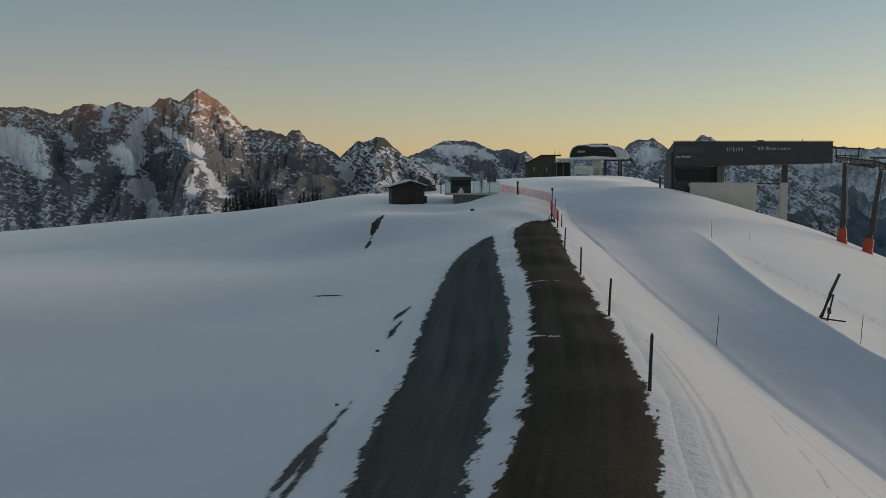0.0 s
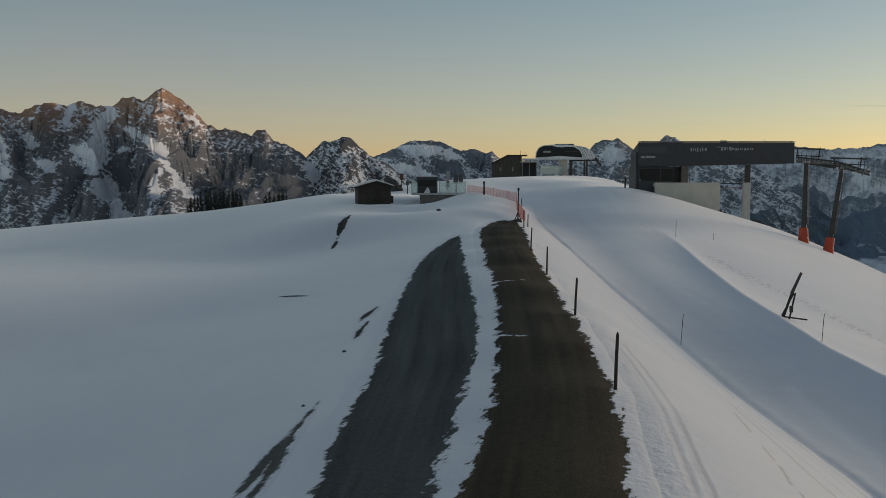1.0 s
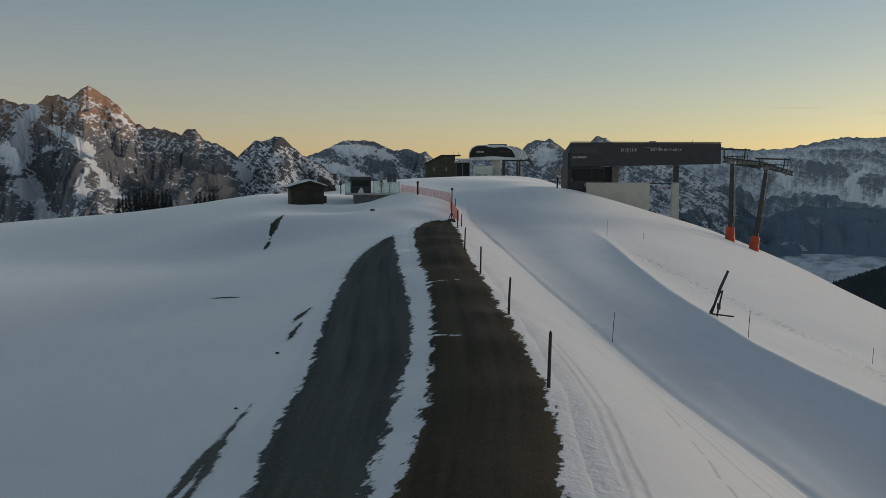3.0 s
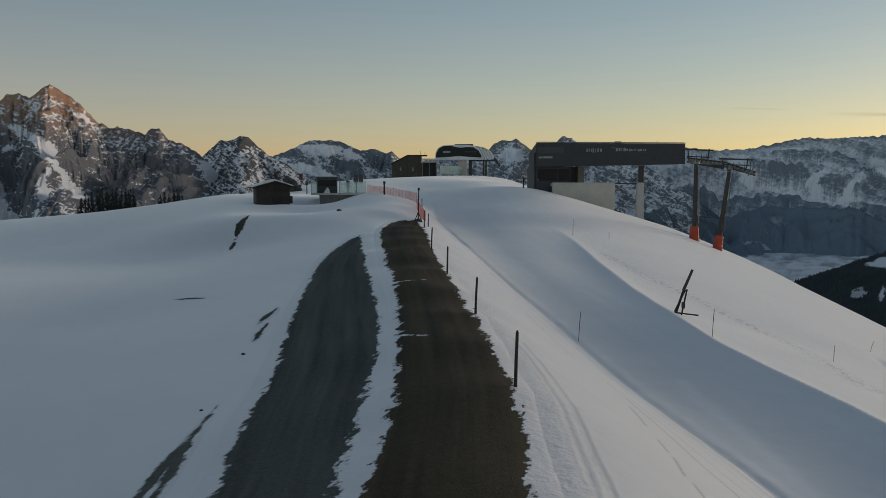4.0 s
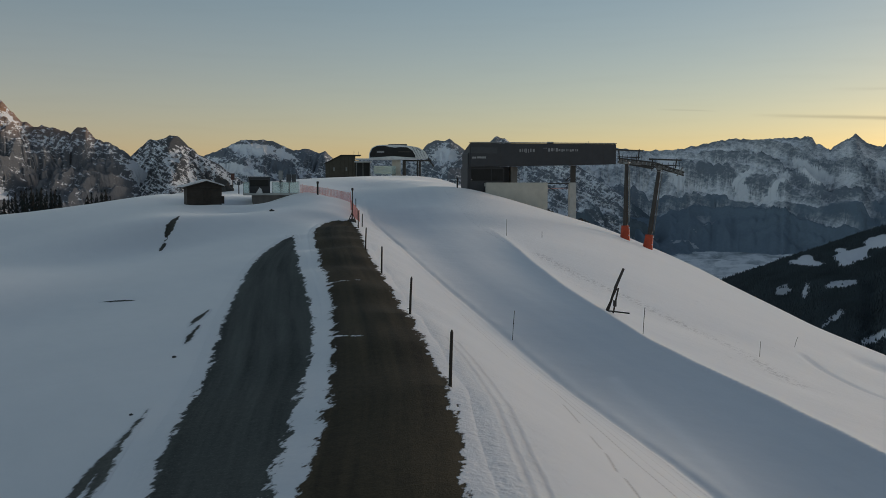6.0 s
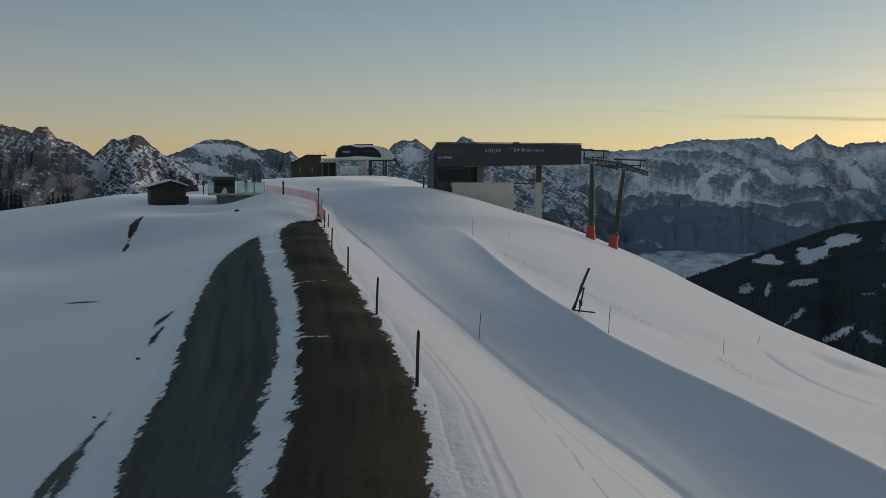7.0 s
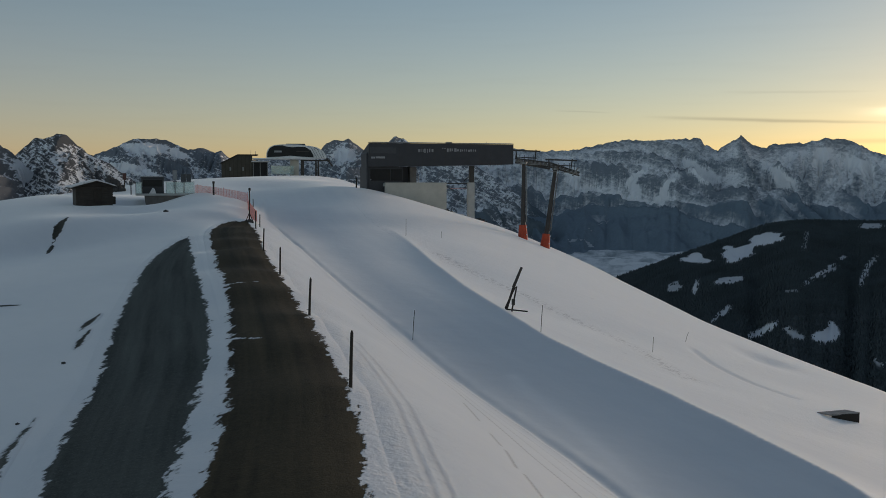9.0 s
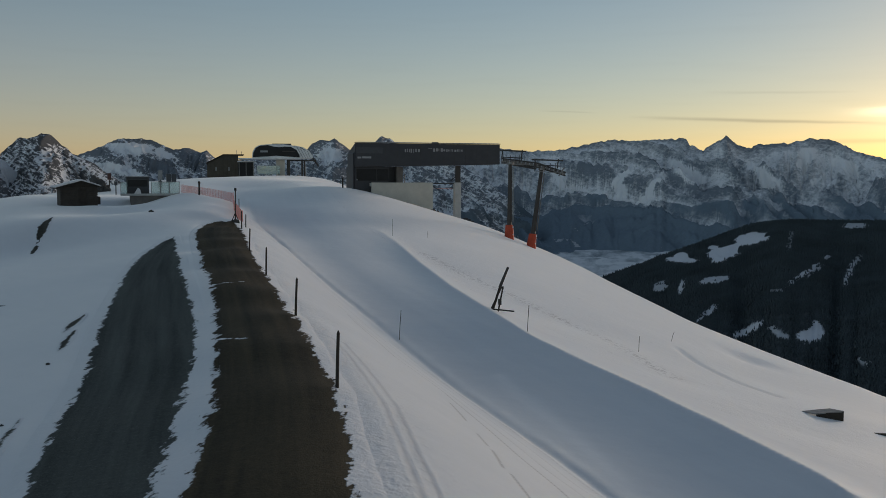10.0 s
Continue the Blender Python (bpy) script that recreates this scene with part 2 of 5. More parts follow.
PALE_STREAK = [(15.9, 40.0, 0), (15.54, 36.9, 0), (15.36, 33.9, 0), (15.09, 31.3, 0), (14.47, 26.8, 0), (13.99, 24.3, 0), (13.5, 21.0, 0)]
DRIFT = [(36.33, 57.8, 0), (35.3, 54.4, 0), (34.81, 52.1, 0), (33.9, 47.5, 0), (33.58, 44.8, 0), (33.26, 42.9, 0)]
STEPS = [(24.4, 78.5, 0), (25.31, 69.6, 0), (26.3, 64.05, 0), (26.94, 60.5, 0), (27.77, 57.8, 0), (28.42, 55.05, 0), (28.18, 50.9, 0), (27.2, 46.5, 0), (26.6, 43.0, 0)]


def snow_detail(x, y):
    """Tracks, footprints, a drift and the churned strip beside the dirt track."""
    out = 0.022 * fractal(x, y, 7.0, 3) * smooth(15, 60, np.hypot(x, y))
    d = x - DIRT[1](y)
    churn = smooth(0.1, 0.5, d) * smooth(1.9, 0.9, d - 0.4 * fractal(x, y, 2.0, 2, 3.0)) * smooth(90, 60, y)
    out += churn * 0.018 * fractal(x, y, 0.32, 3, 7.0)
    out -= 0.28 * np.exp(-((x - 44.8) / 1.6) ** 2 - ((y - 61.6) / 3.0) ** 2)
    out -= 0.14 * np.exp(-(line_gap(x, y, DRIFT) / 0.3) ** 2)
    lip = line_gap(x, y, BANK_FOOT)
    left_of = FOOT_X(y) - x
    out += (0.09 * smooth(50, 75, y) + 0.04) * np.exp(-((left_of - 0.4) / 0.28) ** 2) * smooth(128, 112, y) * (1 + 0.5 * fractal(x, y, 1.5, 2, 2.0))
    out += 0.03 * np.exp(-((lip - 0.4) / 0.3) ** 2) * (1 + fractal(x, y, 1.2, 2))
    return out


def gz(x, y):
    return float(ground_z(np.array([float(x)]), np.array([float(y)]))[0])


# ================= materials =================
def material(name):
    m = bpy.data.materials.new(name)
    m.use_nodes = True
    n, l = m.node_tree.nodes, m.node_tree.links
    return m, n, l, n["Principled BSDF"]


def coords(n, l, scale=(1, 1, 1), rot=(0, 0, 0)):
    tc, mp = n.new("ShaderNodeTexCoord"), n.new("ShaderNodeMapping")
    mp.vector_type = "TEXTURE"
    mp.inputs["Scale"].default_value, mp.inputs["Rotation"].default_value = tuple(1 / k for k in scale), rot
    l.new(tc.outputs["Object"], mp.inputs["Vector"])
    return mp.outputs[0]


def noise_tex(n, l, vec, scale, detail=4, rough=0.55):
    t = n.new("ShaderNodeTexNoise")
    t.inputs["Scale"].default_value, t.inputs["Detail"].default_value, t.inputs["Roughness"].default_value = scale, detail, rough
    l.new(vec, t.inputs["Vector"])
    return t.outputs["Fac"]


def ramp(n, l, fac, stops):
    r = n.new("ShaderNodeValToRGB")
    e = r.color_ramp.elements
    while len(e) < len(stops):
        e.new(0.5)
    for i, (p, c) in enumerate(stops):
        e[i].position, e[i].color = p, (*c, 1) if len(c) == 3 else c
    l.new(fac, r.inputs[0])
    return r.outputs[0]


def mix(n, l, fac, a, b):
    m = n.new("ShaderNodeMix")
    m.data_type = "RGBA"
    for s, v in ((m.inputs[0], fac), (m.inputs[6], a), (m.inputs[7], b)):
        if isinstance(v, (int, float)):
            s.default_value = v
        elif isinstance(v, tuple):
            s.default_value = (*v, 1)
        else:
            l.new(v, s)
    return m.outputs[2]


def calc(n, l, op, a, b=0.0, c=0.0):
    m = n.new("ShaderNodeMath")
    m.operation = op
    for s, v in zip(m.inputs, (a, b, c)):
        if isinstance(v, (int, float)):
            s.default_value = v
        else:
            l.new(v, s)
    return m.outputs[0]


def bump(n, l, p, height, strength, dist):
    b = n.new("ShaderNodeBump")
    b.inputs["Strength"].default_value, b.inputs["Distance"].default_value = strength, dist
    l.new(height, b.inputs["Height"])
    l.new(b.outputs[0], p.inputs["Normal"])


def plain(name, color, rough=0.7, metal=0.0, scale=3.0, vary=0.25, relief=0.004):
    """A painted, wooden or concrete surface with stains at two sizes."""
    m, n, l, p = material(name)
    v = coords(n, l)
    a, b = noise_tex(n, l, v, scale, 5), noise_tex(n, l, v, scale * 14, 3)
    f = calc(n, l, "ADD", calc(n, l, "MULTIPLY", a, 0.7), calc(n, l, "MULTIPLY", b, 0.3))
    lo, hi = tuple(c * (1 - vary) for c in color), tuple(min(1, c * (1 + vary)) for c in color)
    l.new(ramp(n, l, f, [(0.3, lo), (0.7, hi)]), p.inputs["Base Color"])
    p.inputs["Roughness"].default_value, p.inputs["Metallic"].default_value = rough, metal
    bump(n, l, p, f, 0.4, relief)
    return m


def snow_color(n, l):
    a = noise_tex(n, l, coords(n, l), 0.12, 5)
    b = noise_tex(n, l, coords(n, l, (1, 0.25, 1), (0, 0, 0.3)), 1.2, 4)
    f = calc(n, l, "ADD", calc(n, l, "MULTIPLY", a, 0.6), calc(n, l, "MULTIPLY", b, 0.4))
    return ramp(n, l, f, [(0.3, (0.73, 0.745, 0.76)), (0.7, (0.81, 0.815, 0.82))])


def attribute(n, name):
    a = n.new("ShaderNodeAttribute")
    a.attribute_name = name
    return a.outputs["Fac"]


def ridge_line(n, l, d, at, width):
    """A soft ridge at one distance from a line."""
    k = calc(n, l, "DIVIDE", calc(n, l, "SUBTRACT", d, at), width)
    return calc(n, l, "EXPONENT", calc(n, l, "MULTIPLY", calc(n, l, "MULTIPLY", k, k), -1.0))


def snow_material():
    m, n, l, p = material("snow")
    # groomed streaks along the piste
    lane = n.new("ShaderNodeCombineXYZ")
    rim = attribute(n, "piste")
    l.new(rim, lane.inputs[0])
    pos = n.new("ShaderNodeSeparateXYZ")
    tc = n.new("ShaderNodeTexCoord")
    l.new(tc.outputs["Object"], pos.inputs[0])
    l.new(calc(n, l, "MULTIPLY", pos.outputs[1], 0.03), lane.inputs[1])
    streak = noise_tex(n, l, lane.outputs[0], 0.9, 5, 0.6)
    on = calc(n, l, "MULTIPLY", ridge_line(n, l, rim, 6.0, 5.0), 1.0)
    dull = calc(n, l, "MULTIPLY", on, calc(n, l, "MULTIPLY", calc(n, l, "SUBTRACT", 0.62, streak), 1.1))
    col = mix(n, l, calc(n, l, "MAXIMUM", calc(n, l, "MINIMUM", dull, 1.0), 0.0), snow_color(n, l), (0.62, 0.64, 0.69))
    churn = attribute(n, "churn")
    lump = noise_tex(n, l, coords(n, l), 4.2, 5, 0.62)
    specks = calc(n, l, "MULTIPLY", churn, calc(n, l, "GREATER_THAN", noise_tex(n, l, coords(n, l), 7.0, 4, 0.7), 0.655))
    col = mix(n, l, calc(n, l, "MULTIPLY", specks, 0.3), col, (0.30, 0.28, 0.25))
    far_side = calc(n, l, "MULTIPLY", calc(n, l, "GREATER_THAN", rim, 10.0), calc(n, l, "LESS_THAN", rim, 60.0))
    # pits greyed in the colour, for the shade in small hollows
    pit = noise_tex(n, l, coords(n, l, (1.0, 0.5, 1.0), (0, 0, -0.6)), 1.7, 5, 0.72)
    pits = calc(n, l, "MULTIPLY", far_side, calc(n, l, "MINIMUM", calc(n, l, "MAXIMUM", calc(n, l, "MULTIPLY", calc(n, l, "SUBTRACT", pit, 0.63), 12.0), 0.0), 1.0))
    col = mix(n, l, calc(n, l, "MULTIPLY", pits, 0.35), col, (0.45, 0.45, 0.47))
    # ski tracks, also those by the edge: shadow in the grooves painted grey
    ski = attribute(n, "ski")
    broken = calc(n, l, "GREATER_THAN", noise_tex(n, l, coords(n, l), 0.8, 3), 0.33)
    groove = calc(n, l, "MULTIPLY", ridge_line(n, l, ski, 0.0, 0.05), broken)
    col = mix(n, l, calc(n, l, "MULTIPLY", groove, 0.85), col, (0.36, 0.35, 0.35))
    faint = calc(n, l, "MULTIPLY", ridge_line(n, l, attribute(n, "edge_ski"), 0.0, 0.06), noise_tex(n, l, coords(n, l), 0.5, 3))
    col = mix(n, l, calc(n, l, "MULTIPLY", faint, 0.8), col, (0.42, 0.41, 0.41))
    drag = calc(n, l, "MULTIPLY", ridge_line(n, l, attribute(n, "pale"), 0.0, 0.38), noise_tex(n, l, lane.outputs[0], 1.2, 4))
    col = mix(n, l, calc(n, l, "MULTIPLY", drag, 1.2), col, (0.95, 0.94, 0.93))
    # footprints darkened in the colour, for the shade inside them
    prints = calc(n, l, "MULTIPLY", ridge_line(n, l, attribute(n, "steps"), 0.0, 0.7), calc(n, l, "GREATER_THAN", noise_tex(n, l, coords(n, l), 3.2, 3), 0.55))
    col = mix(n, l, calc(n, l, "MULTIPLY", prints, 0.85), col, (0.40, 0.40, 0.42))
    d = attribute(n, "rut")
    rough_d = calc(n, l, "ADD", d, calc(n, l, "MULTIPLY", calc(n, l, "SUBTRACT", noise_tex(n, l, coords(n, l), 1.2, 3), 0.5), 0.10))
    # ruts: bluish packed snow, with the grooves' shade added to its grey
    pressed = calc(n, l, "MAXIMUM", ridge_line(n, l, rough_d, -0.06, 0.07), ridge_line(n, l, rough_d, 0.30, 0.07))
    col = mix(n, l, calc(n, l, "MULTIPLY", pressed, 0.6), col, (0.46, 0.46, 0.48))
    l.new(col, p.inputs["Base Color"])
    p.inputs["Roughness"].default_value = 0.5
    p.inputs["Specular IOR Level"].default_value = 0.5
    p.inputs["Sheen Weight"].default_value, p.inputs["Sheen Roughness"].default_value = 0.45, 0.45
    f = calc(n, l, "ADD", calc(n, l, "MULTIPLY", noise_tex(n, l, coords(n, l), 1.1, 3, 0.45), 0.35), calc(n, l, "MULTIPLY", noise_tex(n, l, coords(n, l), 9, 3), 0.05))
    f = calc(n, l, "ADD", f, calc(n, l, "MULTIPLY", calc(n, l, "MULTIPLY", churn, lump), 1.5))
    bank = attribute(n, "bank")
    crumbs = calc(n, l, "MAXIMUM", calc(n, l, "SUBTRACT", noise_tex(n, l, coords(n, l), 2.6, 6, 0.72), 0.53), 0.0)
    f = calc(n, l, "ADD", f, calc(n, l, "MULTIPLY", calc(n, l, "MULTIPLY", bank, crumbs), 1.7))
    # ruts: grooves with ridges of pressed snow between them
    for at, w, k in ((-0.06, 0.06, -0.26), (0.08, 0.05, 0.18), (-0.2, 0.05, 0.12), (0.30, 0.06, -0.2), (0.42, 0.05, 0.12)):
        f = calc(n, l, "ADD", f, calc(n, l, "MULTIPLY", calc(n, l, "MULTIPLY", ridge_line(n, l, rough_d, at, w), calc(n, l, "MULTIPLY_ADD", lump, 2.4, -0.2)), k))
    f = calc(n, l, "ADD", f, calc(n, l, "MULTIPLY", groove, -0.4))
    f = calc(n, l, "ADD", f, calc(n, l, "MULTIPLY", faint, -0.5))
    # crumbs and dimples on the ungroomed side
    f = calc(n, l, "ADD", f, calc(n, l, "MULTIPLY", calc(n, l, "MULTIPLY", far_side, pit), 0.8))
    f = calc(n, l, "ADD", f, calc(n, l, "MULTIPLY", prints, -1.0))
    bump(n, l, p, f, 0.4, 0.12)
    return m


def lane_material(name, dark, light, tint, grain, ragged=1.0, stony=0.05):
    """Bare road with a ragged snow edge where the lane thins out."""
    m, n, l, p = material(name)
    at = n.new("ShaderNodeAttribute")
    at.attribute_name = "edge"
    slant = coords(n, l, (1.0, 0.36, 1), (0, 0, -0.35))
    shard = noise_tex(n, l, slant, 3.0, 5, 0.6)
    loose = noise_tex(n, l, slant, 1.5, 3, 0.5)
    crumb = noise_tex(n, l, coords(n, l, (1.0, 0.5, 1), (0, 0, -0.6)), 9.0, 3, 0.6)
    big = noise_tex(n, l, coords(n, l), 0.45, 2)
    e = calc(n, l, "ADD", at.outputs["Fac"], calc(n, l, "MULTIPLY", calc(n, l, "ADD", calc(n, l, "SUBTRACT", shard, 0.5), calc(n, l, "MULTIPLY", calc(n, l, "SUBTRACT", crumb, 0.5), 0.75)), 0.85 * ragged))
    e = calc(n, l, "ADD", e, calc(n, l, "MULTIPLY", calc(n, l, "ADD", calc(n, l, "SUBTRACT", loose, 0.5), calc(n, l, "MULTIPLY", calc(n, l, "SUBTRACT", big, 0.5), 0.6)), 0.62 * ragged))
    bare = calc(n, l, "MULTIPLY", calc(n, l, "ADD", e, 0.03), 14.0)
    bare = calc(n, l, "MINIMUM", calc(n, l, "MAXIMUM", bare, 0.0), 1.0)
    way, pos, tc = n.new("ShaderNodeCombineXYZ"), n.new("ShaderNodeSeparateXYZ"), n.new("ShaderNodeTexCoord")
    l.new(tc.outputs["Object"], pos.inputs[0])
    l.new(attribute(n, "across"), way.inputs[0])
    l.new(calc(n, l, "MULTIPLY", pos.outputs[1], 0.03), way.inputs[1])
    track = noise_tex(n, l, way.outputs[0], 1.5, 4, 0.6)
    g = noise_tex(n, l, coords(n, l), grain, 4, 0.7)
    patch = noise_tex(n, l, coords(n, l, (1, 0.2, 1)), 0.6, 4)
    clod = noise_tex(n, l, coords(n, l), grain * 0.25, 5, 0.7)
    chip = n.new("ShaderNodeTexVoronoi")
    chip.inputs["Scale"].default_value = grain * 0.55
    l.new(coords(n, l), chip.inputs["Vector"])
    chips = calc(n, l, "MULTIPLY", calc(n, l, "LESS_THAN", chip.outputs["Distance"], 0.3), calc(n, l, "GREATER_THAN", noise_tex(n, l, coords(n, l), grain * 0.5, 2), 0.52))
    f = calc(n, l, "ADD", calc(n, l, "MULTIPLY", track, 0.55), calc(n, l, "ADD", calc(n, l, "MULTIPLY", g, 0.22), calc(n, l, "MULTIPLY", clod, 0.23)))
    col = ramp(n, l, f, [(0.38, dark), (0.64, light)])
    col = mix(n, l, calc(n, l, "MULTIPLY", patch, 0.3), col, tint)
    col = mix(n, l, calc(n, l, "MULTIPLY", chips, stony), col, tuple(c * 2.0 for c in light))
    col = mix(n, l, bare, snow_color(n, l), col)
    l.new(col, p.inputs["Base Color"])
    p.inputs["Roughness"].default_value = 0.85
    p.inputs["Specular IOR Level"].default_value = 0.2
    l.new(calc(n, l, "MULTIPLY_ADD", bare, -0.45, 0.45), p.inputs["Sheen Weight"])
    p.inputs["Sheen Roughness"].default_value = 0.45
    bump(n, l, p, calc(n, l, "ADD", calc(n, l, "MULTIPLY", calc(n, l, "MULTIPLY", g, 0.6), bare), calc(n, l, "ADD", calc(n, l, "MULTIPLY", bare, -0.8), calc(n, l, "MULTIPLY", calc(n, l, "SUBTRACT", 1.0, bare), calc(n, l, "MULTIPLY", noise_tex(n, l, coords(n, l), 4.2, 5, 0.62), 1.4)))), 0.5, 0.06)
    return m


def mountain_material(name, rock_a, rock_b, glow_tint, wood, wood_top, size, dip, lined, crisp=1.0):
    """Rock with snow where its cover says and in thin lines along the tilted strata and the cross joints, tinted
    towards the tops for the low sun's glow, and dark woods low down.
    """
    m, n, l, p = material(name)
    pos = n.new("ShaderNodeSeparateXYZ")
    l.new(n.new("ShaderNodeNewGeometry").outputs["Position"], pos.inputs[0])
    v = coords(n, l, (1 / size, 1 / size, 1 / size))
    grain = noise_tex(n, l, coords(n, l, (0.5 / size, 1 / size, 1.6 / size), (0.0, 0.35, 0.2)), 34.0, 5, 0.7)
    mid = noise_tex(n, l, v, 2.2, 6, 0.6)
    bearing = calc(n, l, "MULTIPLY", calc(n, l, "ARCTAN2", pos.outputs[0], pos.outputs[1]), 57.2958)
    flat_r = calc(n, l, "SQRT", calc(n, l, "ADD", calc(n, l, "MULTIPLY", pos.outputs[0], pos.outputs[0]), calc(n, l, "MULTIPLY", pos.outputs[1], pos.outputs[1])))
    rise = calc(n, l, "DIVIDE", calc(n, l, "MULTIPLY", pos.outputs[2], 57.2958), flat_r)
    lines = []
    for lean, fine, z in ((dip, 6.5, 1.0), (-0.8, 4.6, 4.0)):
        at = n.new("ShaderNodeCombineXYZ")
        l.new(calc(n, l, "MULTIPLY", bearing, 3.0), at.inputs[0])
        l.new(calc(n, l, "MULTIPLY", calc(n, l, "MULTIPLY_ADD", bearing, lean, rise), fine), at.inputs[1])
        at.inputs[2].default_value = z
        lines.append(calc(n, l, "MULTIPLY", calc(n, l, "SUBTRACT", noise_tex(n, l, at.outputs[0], 1.0, 6, 0.66), 0.5), 4.2))
    streaks = calc(n, l, "MAXIMUM", lines[0], calc(n, l, "SUBTRACT", lines[1], 0.12))
    cover = calc(n, l, "ADD", attribute(n, "cover"), calc(n, l, "MULTIPLY", calc(n, l, "SUBTRACT", grain, 0.5), 0.7 * crisp))
    cover = calc(n, l, "ADD", cover, calc(n, l, "MULTIPLY", calc(n, l, "SUBTRACT", streaks, 0.2), lined))
    snow = calc(n, l, "MINIMUM", calc(n, l, "MAXIMUM", calc(n, l, "MULTIPLY_ADD", cover, 3.6 * crisp, 0.5), 0.0), 1.0)
    rock = mix(n, l, noise_tex(n, l, v, 7.0, 7, 0.72), rock_a, rock_b)
    # low sun's glow on the tops, blended into the rock colour by height
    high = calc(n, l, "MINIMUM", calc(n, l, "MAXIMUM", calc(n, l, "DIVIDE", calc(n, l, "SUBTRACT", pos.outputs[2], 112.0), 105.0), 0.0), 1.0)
    rock = mix(n, l, calc(n, l, "MINIMUM", calc(n, l, "MULTIPLY", calc(n, l, "MULTIPLY", high, 1.6), noise_tex(n, l, v, 5.0, 5, 0.65)), 1.0), rock, glow_tint)
    col = mix(n, l, snow, rock, (0.93, 0.93, 0.94))
    line = calc(n, l, "MULTIPLY_ADD", attribute(n, "spur"), 60.0, wood_top)
    w = calc(n, l, "ADD", calc(n, l, "DIVIDE", calc(n, l, "SUBTRACT", line, pos.outputs[2]), 55.0), calc(n, l, "MULTIPLY", calc(n, l, "SUBTRACT", mid, 0.5), 3.5))
    w = calc(n, l, "MINIMUM", calc(n, l, "MAXIMUM", w, 0.0), 1.0)
    thin = calc(n, l, "MULTIPLY", calc(n, l, "GREATER_THAN", noise_tex(n, l, coords(n, l, (0.5 / size, 1 / size, 1.5 / size)), 6.0, 3), 0.67), 0.4)
    wood_c = mix(n, l, noise_tex(n, l, v, 30.0, 3), wood, tuple(c * 1.35 for c in wood))
    col = mix(n, l, calc(n, l, "MULTIPLY", w, calc(n, l, "SUBTRACT", 1.0, thin)), col, wood_c)
    l.new(col, p.inputs["Base Color"])
    p.inputs["Roughness"].default_value = 0.9
    p.inputs["Specular IOR Level"].default_value = 0.1
    bump(n, l, p, grain, 0.6, size * 0.02)
    return m


SNOW = snow_material()
DIRT_MAT = lane_material("brown_dirt", (0.027, 0.021, 0.011), (0.106, 0.079, 0.040), (0.049, 0.037, 0.020), 18, 0.74)
GRAVEL_MAT = lane_material("grey_gravel", (0.040, 0.044, 0.039), (0.138, 0.149, 0.132), (0.062, 0.068, 0.060), 26, 0.62, 0.16)
# CRAG: brownish rock turned orange at the tops, alpenglow put into the colour
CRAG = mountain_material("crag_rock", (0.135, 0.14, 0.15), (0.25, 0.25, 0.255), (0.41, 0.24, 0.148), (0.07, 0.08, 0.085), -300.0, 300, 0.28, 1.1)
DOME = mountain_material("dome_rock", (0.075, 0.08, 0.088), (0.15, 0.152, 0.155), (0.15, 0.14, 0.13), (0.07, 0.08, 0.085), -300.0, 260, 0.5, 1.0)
# MIDDLE and RANGE: rock and woods paled and blued, distance haze in the colour
MIDDLE = mountain_material("hazy_middle_rock", (0.14, 0.158, 0.18), (0.25, 0.27, 0.295), (0.26, 0.26, 0.26), (0.12, 0.15, 0.17), -140.0, 300, 0.35, 0.7)
RANGE = mountain_material("hazy_range_rock", (0.17, 0.20, 0.235), (0.30, 0.335, 0.375), (0.30, 0.32, 0.34), (0.165, 0.21, 0.25), -98.0, 420, 0.2, 0.34, 0.6)
CONCRETE = plain("concrete", (0.45, 0.44, 0.41), 0.85, 0, 1.5, 0.15)
DARK_PANEL = plain("dark_panel", (0.035, 0.037, 0.042), 0.55, 0, 1.0, 0.2)
DARK_WOOD = plain("dark_wood", (0.042, 0.035, 0.028), 0.8, 0, 2.0, 0.35)


# ================= land =================
def mesh_object(name, verts, faces, mat, smooth_faces=True, parent=None):
    me = bpy.data.meshes.new(name)
    me.from_pydata(verts, [], faces)
    me.materials.append(mat)
    if smooth_faces:
        me.polygons.foreach_set("use_smooth", [True] * len(me.polygons))
    ob = new(name, me)
    ob.parent = parent
    return ob


def grid_faces(rows, cols, closed=False):
    i = np.arange(rows - 1)[:, None] * cols
    j = np.arange(cols if closed else cols - 1)[None, :]
    k = (j + 1) % cols
    return np.stack([i + j, i + k, i + cols + k, i + cols + j], -1).reshape(-1, 4).tolist()


az = np.concatenate([np.arange(-180, -28, 4.0), np.concatenate([np.arange(-28, 8, 0.13), np.arange(8, 30, 0.09), np.arange(30, 48, 0.13)]), np.arange(48, 180, 4.0)])
rr = np.concatenate([[0.01, 2.0, 4.0], 6.0 * np.exp(np.arange(0, 400) * 0.0094), 260 * np.exp(np.arange(1, 40) * 0.0745)])
A, R = np.meshgrid(np.radians(az), rr)
gx, gy = R * np.sin(A), R * np.cos(A)
gzz = ground_z(gx, gy)
near = (R < 240) & (np.abs(np.degrees(A) - 10) < 40) & (np.maximum(inside(DIRT, gx, gy), inside(GRAVEL, gx, gy)) < -0.6)
near &= (R > 9) & (R < 160)
gzz[near] += snow_detail(gx[near], gy[near])
gzz[R < 5] -= 0.08
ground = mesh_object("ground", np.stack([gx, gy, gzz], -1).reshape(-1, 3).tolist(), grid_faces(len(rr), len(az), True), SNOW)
g_near = (R > 6) & (R < 160) & (np.abs(np.degrees(A) - 15) < 42)
